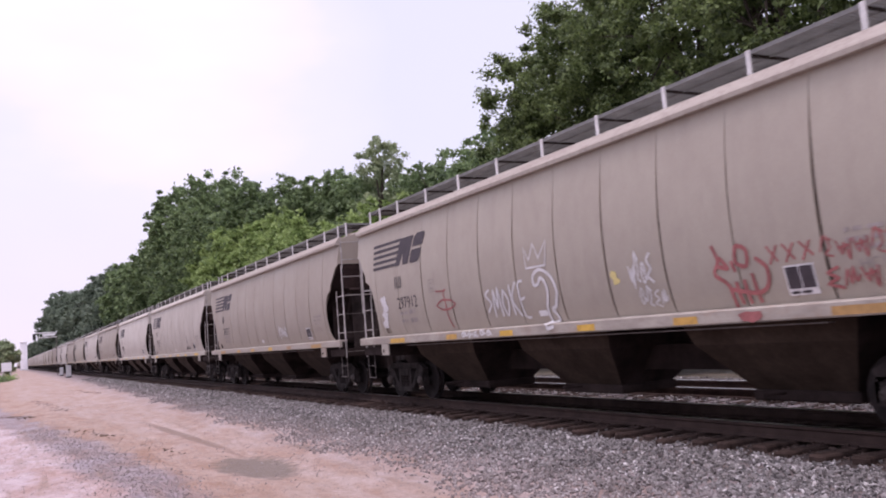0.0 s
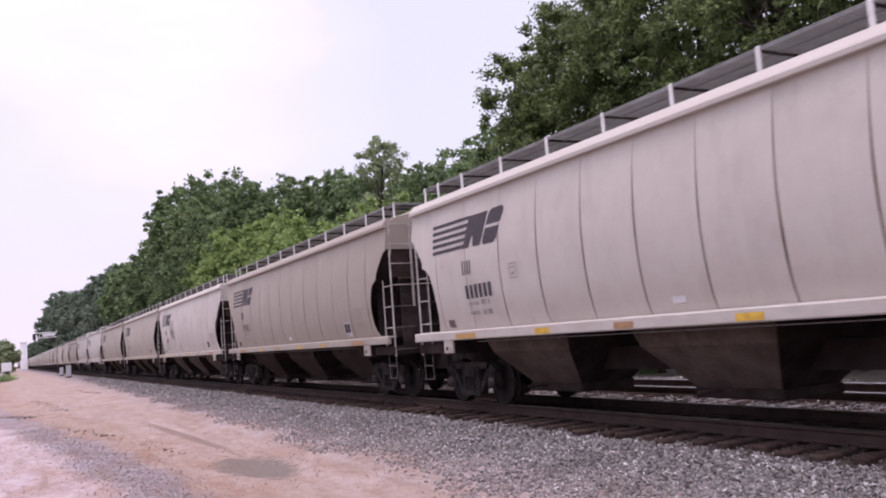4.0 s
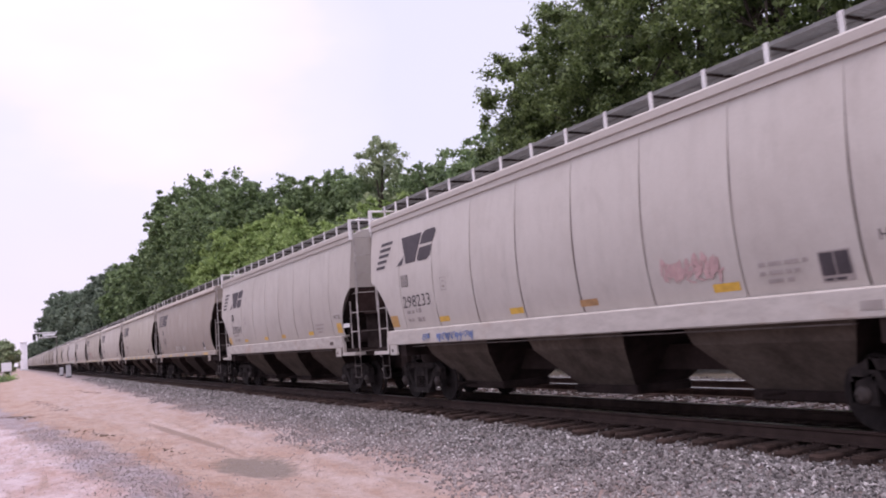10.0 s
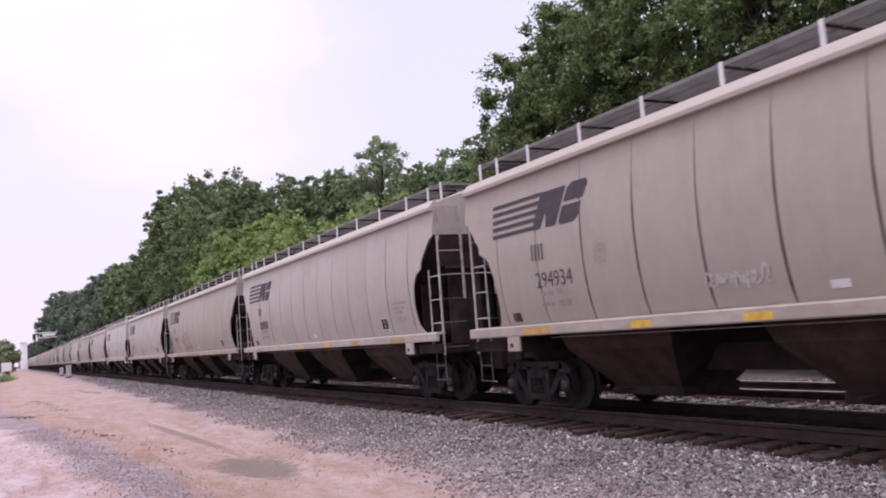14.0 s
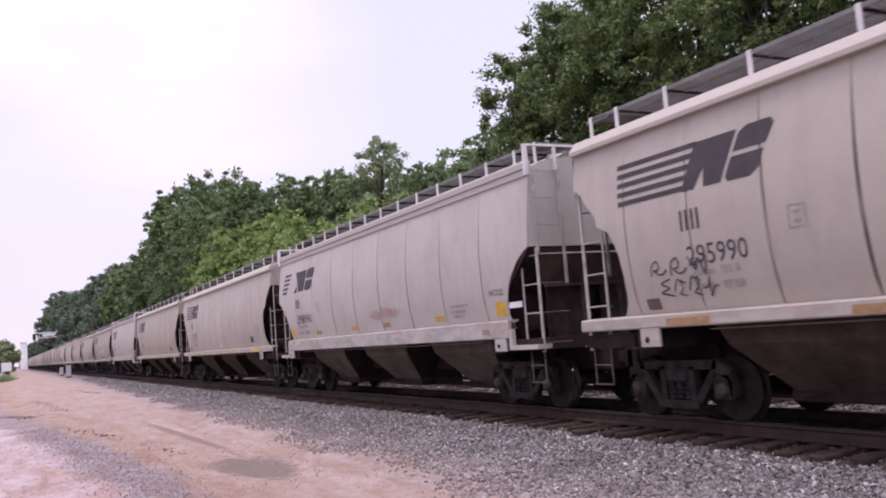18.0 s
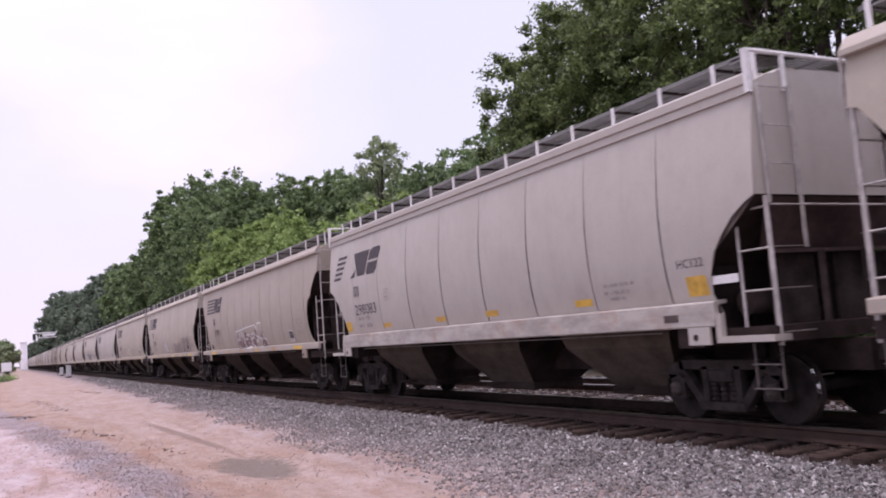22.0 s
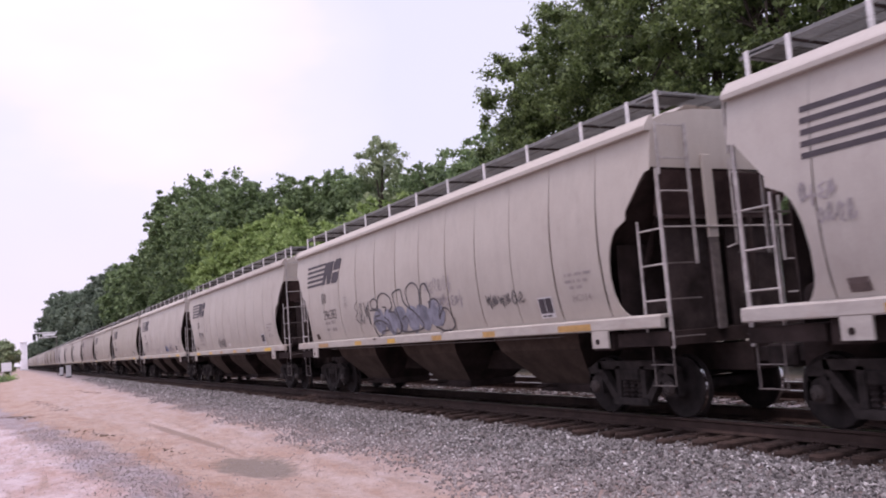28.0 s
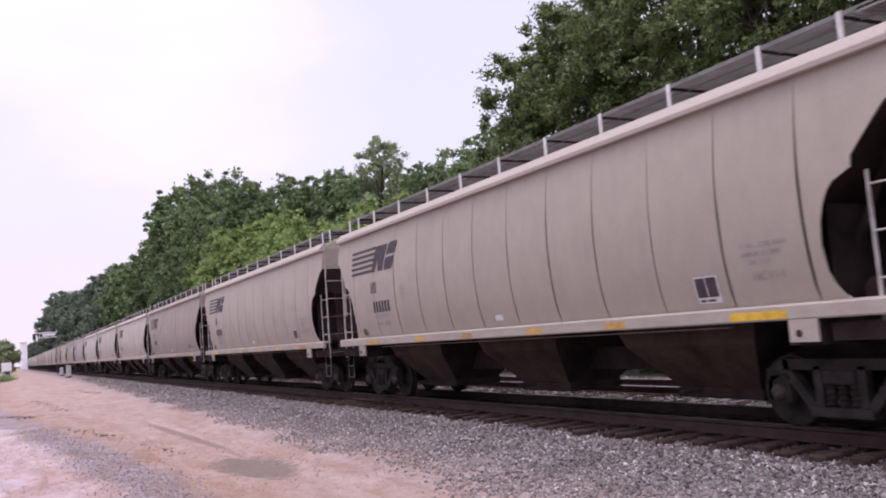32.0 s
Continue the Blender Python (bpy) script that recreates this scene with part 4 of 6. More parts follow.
def build_truck(car, x):
    b = bmesh.new()
    bevel_box(b, -0.20, 0.20, -1.0, 1.0, 0.52, 0.78, 0.03)
    quad_box(b, -0.12, 0.12, -0.30, 0.30, 0.76, 1.04)
    for s in (-1, 1):
        quad_box(b, s * 0.36 - 0.06, s * 0.36 + 0.06, -0.80, 0.80, 0.40, 0.52)
    truck = part("truck", b, TRUCK, car, "dusty cast steel truck")
    truck.matrix_basis = pose(x, 0, 0)
    b = bmesh.new(); truck_side(b, 0)
    f = part("side_frame", b, FRAME_DUST, truck); f.matrix_basis = pose(0, -1.0, 0)
    share("side_frame", f, pose(0, 1.0, 0), truck)
    b = bmesh.new(); coil_spring(b)
    f = part("spring", b, TRUCK, truck); f.matrix_basis = pose(-0.17, -1.0, 0)
    for sx, sy in ((0.0, -1.0), (0.17, -1.0)):
        share("spring", f, pose(sx, sy, 0), truck)
    b = bmesh.new(); wheelset_mesh(b)
    w = part("wheelset", b, [WHEEL, TREAD, CAP_BROWN], truck, "dark steel wheels with polished treads"); w.matrix_basis = pose(-0.89, 0, 0.457)
    share("wheelset", w, pose(0.89, 0, 0.457), truck)["label"] = "dark steel wheels with polished treads"
    return truck


def data_panel(car, px, pz, ground_paint):
    """A small panel of two dark fields and a line of print."""
    b = bmesh.new(); rect(b, px, px + 0.43, pz, pz + 0.36); decal(b, off=0.004)
    panel = part("data_panel", b, ground_paint, car, "black and white data panel")
    for q in (0.025, 0.225):
        b = bmesh.new(); rect(b, px + q, px + q + 0.18, pz + 0.08, pz + 0.34); decal(b, off=0.009)
        part("data_field", b, INK, panel)
    b = bmesh.new(); lettering(b, [(px + 0.04, px + 0.39, pz + 0.02, 0.03)], random.Random(4)); decal(b, off=0.009)
    part("data_field", b, INK, panel)


def hopper_car(name, kind, short):
    """One covered hopper with its parts, centred on its trucks, rails at z = 0."""
    car = new(name)
    h = kind["half"]
    b = bmesh.new(); body_core(b, kind)
    part("body", b, [PAINT, SHADED_GRIME, SEAM], car)
    # side sheets
    edges = [-h] + kind["seams"] + [h]
    for k in (0, len(edges) - 2):
        b = bmesh.new(); side_sheet(b, kind, edges[k], edges[k + 1], -1, sheet_rows(kind, True))
        part("side_sheet", b, [PAINT, SHADED_GRIME], car)
    wid = edges[2] - edges[1]
    kinds = []
    for wear in (0.55, 1.15, 1.75):
        b = bmesh.new(); side_sheet(b, dict(cut=[(0, 99), (9, 99)]), -wid / 2, wid / 2, -1, sheet_rows(kind, False), wear=wear)
        kinds.append(part("side_sheet", b, [PAINT, SHADED_GRIME], car))
    for k, (a, c) in enumerate(zip(edges[1:-2], edges[2:-1])):
        if k < 3:
            kinds[k].matrix_basis = pose((a + c) / 2, 0, 0)
        else:
            share("side_sheet", kinds[(1, 2, 0, 1, 2, 1)[k % 6]], pose((a + c) / 2, 0, 0), car)
    b = bmesh.new(); side_sheet(b, kind, -h, h, 1, sheet_rows(kind, True))
    part("far_side", b, [PAINT, SHADED_GRIME], car)
    # eaves and roof
    for s, nm in ((-1, "eave"), (1, "eave")):
        b = bmesh.new()
        if short:
            extrude_x(b, [(s * 1.45, 4.20), (s * 1.50, 4.20), (s * 1.50, 4.30), (s * 1.485, 4.31), (s * 1.52, 4.33), (s * 1.52, 4.44), (s * 1.49, 4.47), (s * 1.40, 4.47), (s * 1.40, 4.30)], -h, h)
        else:
            extrude_x(b, [(s * 1.44, 4.195), (s * 1.55, 4.195), (s * 1.56, 4.205), (s * 1.56, 4.265), (s * 1.545, 4.29), (s * 1.43, 4.43), (s * 1.38, 4.43), (s * 1.38, 4.30)], -h, h)
        bmesh.ops.recalc_face_normals(b, faces=b.faces[:])
        part(nm, b, EAVE, car)
    b = bmesh.new(); extrude_x(b, [(-0.33, 4.52), (-0.33, 4.72), (-0.27, 4.78), (0.27, 4.78), (0.33, 4.72), (0.33, 4.52)], -h + 0.5, h - 0.5)
    for x in np.arange(-h + 1.1, h - 0.9, 1.5):
        quad_box(b, x - 0.04, x + 0.04, -0.36, 0.36, 4.60, 4.83)
    bmesh.ops.recalc_face_normals(b, faces=b.faces[:])
    part("hatch_cover", b, TRIM, car, "long grey trough hatch cover")
    for s in (-1, 1):
        b = bmesh.new(); grating(b, -h + 0.08, h - 0.08, min(s * 1.15, s * 0.42), max(s * 1.15, s * 0.42), 4.83)
        part("running_board", b, GRATING, car, "dark open-grid roof walkway")
        b = bmesh.new(); grating(b, s * (h - 0.30) - 0.28, s * (h - 0.30) + 0.28, -1.15, 1.15, 4.80)
        part("end_walkway", b, GRATING, car, "dark open-grid end walkway")["kind"] = "stuff"
    b = bmesh.new()
    quad_box(b, -0.035, 0.035, -0.012, 0.012, 4.40, 4.845)
    quad_box(b, -0.035, 0.035, 0.012, 0.10, 4.42, 4.435)
    quad_box(b, -0.014, 0.014, 0.012, 0.76, 4.765, 4.80, 1)
    bk = part("walkway_bracket", b, [BRACKET, SHADED_GRIME], car); bk.matrix_basis = pose(kind["posts"][0], -1.165, 0)
    for x in kind["posts"][1:]:
        share("walkway_bracket", bk, pose(x, -1.165, 0), car)
    if short:
        for sx in (-1, 1):
            b = bmesh.new(); quad_box(b, sx * h - 0.04, sx * h + 0.04, -1.54, -1.47, 4.20, 4.76)
            bar(b, (sx * (h + 0.02), -1.50, 4.74), (sx * (h + 0.02), 1.50, 4.74), 0.028, 6)
            quad_box(b, sx * (h + 0.02) - 0.02, sx * (h + 0.02) + 0.02, -0.92, -0.86, 4.25, 4.74)
            part("corner_post", b, BRACKET, car)
    # side sills
    z0, z1 = kind["sill"]
    se = kind["sill_end"]
    for s in (-1, 1):
        b = bmesh.new()
        extrude_x(b, [(s * 1.38, z1 + 0.02), (s * 1.60, z1), (s * 1.615, z1 - 0.015), (s * 1.615, z0 + 0.02), (s * 1.60, z0), (s * 1.54, z0), (s * 1.54, z1 - 0.04), (s * 1.38, z1 - 0.03)], -se, se)
        bmesh.ops.recalc_face_normals(b, faces=b.faces[:])
        part("side_sill", b, SILL, car)
    b = bmesh.new(); quad_box(b, -5.75, 5.75, -1.50, -1.40, z0 - 0.062, z0 - 0.045)
    part("funnel_lip", b, STEP, car, "thin dusty lip above the hopper funnels")
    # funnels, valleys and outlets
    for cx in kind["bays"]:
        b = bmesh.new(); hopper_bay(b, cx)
        bay = part("hopper_bay", b, [HOPPER_PALE if short else HOPPER_GREY, SHADED_GRIME], car, "dusty grey hopper funnel")
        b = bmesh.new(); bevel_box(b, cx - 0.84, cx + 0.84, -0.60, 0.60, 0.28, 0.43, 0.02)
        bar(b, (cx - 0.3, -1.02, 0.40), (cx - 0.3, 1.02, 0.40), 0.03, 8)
        part("outlet_gate", b, SHADED_GRIME, bay)
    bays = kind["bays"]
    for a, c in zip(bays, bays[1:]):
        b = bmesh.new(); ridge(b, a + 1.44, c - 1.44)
        part("slope_sheet", b, SHADED_GRIME, car)
    b = bmesh.new(); quad_box(b, -h - 0.30, h + 0.30, -0.21, 0.21, 0.66, 1.06)
    part("centre_sill", b, SHADED_GRIME, car, "grimy black centre sill")
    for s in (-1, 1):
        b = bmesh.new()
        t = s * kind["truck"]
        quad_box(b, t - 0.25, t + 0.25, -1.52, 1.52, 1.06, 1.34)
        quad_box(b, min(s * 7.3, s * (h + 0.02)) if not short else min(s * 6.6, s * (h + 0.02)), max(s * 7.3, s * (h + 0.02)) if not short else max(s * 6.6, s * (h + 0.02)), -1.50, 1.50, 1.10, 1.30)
        part("end_platform", b, SHADED_GRIME, car, "grimy black end platform and bolster")
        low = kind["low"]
        # dark sheet added behind the end recess to close the view through it
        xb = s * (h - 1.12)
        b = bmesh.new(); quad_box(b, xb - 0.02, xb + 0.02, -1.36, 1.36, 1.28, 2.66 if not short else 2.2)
        part("end_bulkhead", b, SHADED_GRIME, car)
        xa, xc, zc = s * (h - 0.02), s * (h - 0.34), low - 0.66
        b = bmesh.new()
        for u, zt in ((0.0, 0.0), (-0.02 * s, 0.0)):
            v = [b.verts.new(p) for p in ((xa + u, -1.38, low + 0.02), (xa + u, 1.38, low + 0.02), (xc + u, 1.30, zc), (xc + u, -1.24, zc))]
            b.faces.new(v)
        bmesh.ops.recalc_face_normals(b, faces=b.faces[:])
        part("end_slope_sheet", b, END_RUST_SHADE, car, "rusty brown sloping end sheet with painted-in shade")
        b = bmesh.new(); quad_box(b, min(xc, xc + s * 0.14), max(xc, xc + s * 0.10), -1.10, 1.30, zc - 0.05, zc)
        part("end_ledge", b, END_RUST_SHADE, car)
        # added plates close the view through the end; shade is in their brown
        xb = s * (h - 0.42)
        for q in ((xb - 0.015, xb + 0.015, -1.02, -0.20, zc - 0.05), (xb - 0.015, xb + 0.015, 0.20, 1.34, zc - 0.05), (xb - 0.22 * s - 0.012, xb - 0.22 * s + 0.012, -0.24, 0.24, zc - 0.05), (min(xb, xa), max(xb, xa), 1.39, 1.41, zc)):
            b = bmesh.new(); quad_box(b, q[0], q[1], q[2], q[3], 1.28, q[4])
            part("end_plate", b, END_DUST_SHADE, car, "added dusty brown plate behind the ladders, darkened for shade")
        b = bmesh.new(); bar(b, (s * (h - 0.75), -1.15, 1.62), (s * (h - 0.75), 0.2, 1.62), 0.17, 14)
        part("air_reservoir", b, SHADED_GRIME, car, "grimy round brake reservoir")
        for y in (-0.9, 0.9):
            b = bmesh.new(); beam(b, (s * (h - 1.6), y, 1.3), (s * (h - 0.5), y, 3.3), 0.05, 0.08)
            part("end_brace", b, SHADED_GRIME, car)
    for s in (-1, 1):
        b = bmesh.new()
        half = kind["pitch"] / 2
        quad_box(b, min(s * (h + 0.25), s * (half - 0.12)), max(s * (h + 0.25), s * (half - 0.12)), -0.09, 0.09, 0.78, 0.98)
        bevel_box(b, min(s * (half - 0.22), s * (half + 0.05)), max(s * (half - 0.22), s * (half + 0.05)), -0.17, 0.17, 0.70, 1.02, 0.03)
        part("coupler", b, TRUCK, car)
        for y in (-0.42, 0.42):
            b = bmesh.new()
            quad_box(b, s * (h - 0.10) - 0.03, s * (h - 0.10) + 0.03, y - 0.03, y + 0.03, 1.28, kind["low"] - 0.70)
            part("end_post", b, END_DUST_SHADE, car, "grimy upright end post")
        b = bmesh.new()
        bar(b, (s * (h + 0.08), -0.90, 2.78), (s * (h + 0.08), 0.90, 2.78), 0.016, 6)
        part("end_grab_rail", b, LADDER, car)
        # jacking pads below the sill
        x0 = (7.0 if s > 0 else -6.82) if not short else s * 6.60
        b = bmesh.new()
        quad_box(b, x0 - 0.20, x0 + 0.20, -1.612, -1.575, 1.10, z0 + 0.004)
        # a dark disc stands in for the shaded hole
        bar(b, (x0 - 0.06, -1.62, 1.20), (x0 - 0.06, -1.60, 1.20), 0.045, 10, 1)
        part("jacking_pad", b, [TRIM if short else SILL, SHADED_GRIME], car, "pale plate with a round hole")
        ladder_set(car, kind, s, True)
        ladder_set(car, kind, s, False)
        build_truck(car, s * kind["truck"])
    if short:
        for s in (-1, 1):
            b = bmesh.new()
            quad_box(b, min(s * 6.9, s * 7.84), max(s * 6.9, s * 7.84), -1.60, -1.30, 1.12, 1.20)
            quad_box(b, min(s * 6.9, s * 7.0), max(s * 6.9, s * 7.0), -1.60, -1.52, 1.12, 1.50)
            part("corner_step", b, TRIM, car)
    # reflectors along the sill, faint stencils, wheel-size panel
    long_marks = ((-6.45, -5.62), (5.90, 6.80)) if not short else ()
    marks = list(long_marks) + [(x, x + 0.46) for x in ((-3.50, -1.32, 1.12, 3.36) if not short else (-4.26, -1.36, 0.82, 3.76))]
    for k, (a, c) in enumerate(marks):
        b = bmesh.new()
        if short:
            rect(b, a, c, 1.77, 1.88); decal(b)
        else:
            v = [b.verts.new(p) for p in ((a, -1.619, z0 + 0.022), (c, -1.619, z0 + 0.022), (c, -1.619, z0 + 0.125), (a, -1.619, z0 + 0.125))]
            b.faces.new(v)
        part("reflector_strip", b, YELLOW, car, "worn yellow reflective strip")
    if short:
        for a, c in ((-6.79, -6.40), (6.38, 6.76)):
            b = bmesh.new(); rect(b, a, c, 1.75, 2.02); decal(b)
            part("yellow_patch", b, YELLOW, car, "yellow painted patch")
    rnd = random.Random(5 + short)
    emblem(car, -7.28 if not short else -7.40, 3.17, 3.79, short)
    nx = -6.0 if not short else -5.92
    b = bmesh.new()
    for q0, q1, q2, q3 in ((0.0, 0.045, 2.64, 2.92), (0.10, 0.145, 2.64, 2.92), (0.21, 0.255, 2.64, 2.92), (0.31, 0.355, 2.64, 2.92)):
        rect(b, nx + q0, nx + q1, q2, q3)
    decal(b)
    part("owner_mark", b, INK, car, "small group of dark bars")
    ex, dz = (6.15, 0.0) if not short else (4.58, 0.26)
    for row in ((nx + 0.1, nx + 0.5, 2.02, 0.07), (nx + 0.6, nx + 0.95, 2.02, 0.10), (nx + 0.1, nx + 0.45, 1.84, 0.07), (nx + 0.6, nx + 0.95, 1.82, 0.10), (ex, ex + 0.72, 2.28 - dz, 0.05), (ex, ex + 0.60, 2.17 - dz, 0.05), (ex + 0.1, ex + 0.5, 2.07 - dz, 0.05)):
        b = bmesh.new(); lettering(b, [row], rnd); decal(b)
        part("stencil", b, INK_FADED, car, "faded stencil line")
    b = bmesh.new(); text_mesh(b, "HC114" if not short else "HC122", ex + 0.12 if not short else 6.26, 1.86 if not short else 2.14, 0.12, 0.50); decal(b)
    part("class_stencil", b, INK if short else INK_FADED, car)["kind"] = "stuff"
    b = bmesh.new()
    bx = -4.22 if not short else -3.95
    for q in ((bx, bx + 0.26, 2.42, 2.435), (bx, bx + 0.26, 2.685, 2.70), (bx, bx + 0.015, 2.42, 2.70), (bx + 0.245, bx + 0.26, 2.42, 2.70), (bx + 0.08, bx + 0.18, 2.48, 2.53), (bx + 0.08, bx + 0.18, 2.60, 2.63)):
        rect(b, *q)
    decal(b)
    part("stencil_box", b, INK_FADED, car)
    if short:
        b = bmesh.new(); quad_box(b, 5.96, 6.24, -1.622, -1.612, 1.42, 1.52)
        part("placard_holder", b, SEAM, car)
        b = bmesh.new(); quad_box(b, 6.80, 7.27, -1.50, -1.48, 1.88, 1.99)
        part("bracket_plate", b, BRACKET, car, "pale plate behind the corner ladder")
    else:
        data_panel(car, 5.24, 1.64, WHITE_TAG)
        b = bmesh.new(); rect(b, -6.95, -6.68, 1.62, 1.78); decal(b)
        part("placard_holder", b, SEAM, car)
        b = bmesh.new(); rect(b, -0.12, 0.14, 1.68, 1.78); decal(b)
        part("white_label", b, WHITE_TAG, car)
    return car


# ---- the train: rear corner of each body at 0 s, kind, paint, number and spray paint
CREAM, WARM, PALE = (0.388, 0.339, 0.282), (0.348, 0.297, 0.247), (0.446, 0.397, 0.348)
WHITE, MAUVE, BROWN = (0.483, 0.443, 0.406), (0.367, 0.325, 0.305), (0.303, 0.253, 0.215)
ASH, BONE = (0.432, 0.392, 0.355), (0.532, 0.482, 0.431)
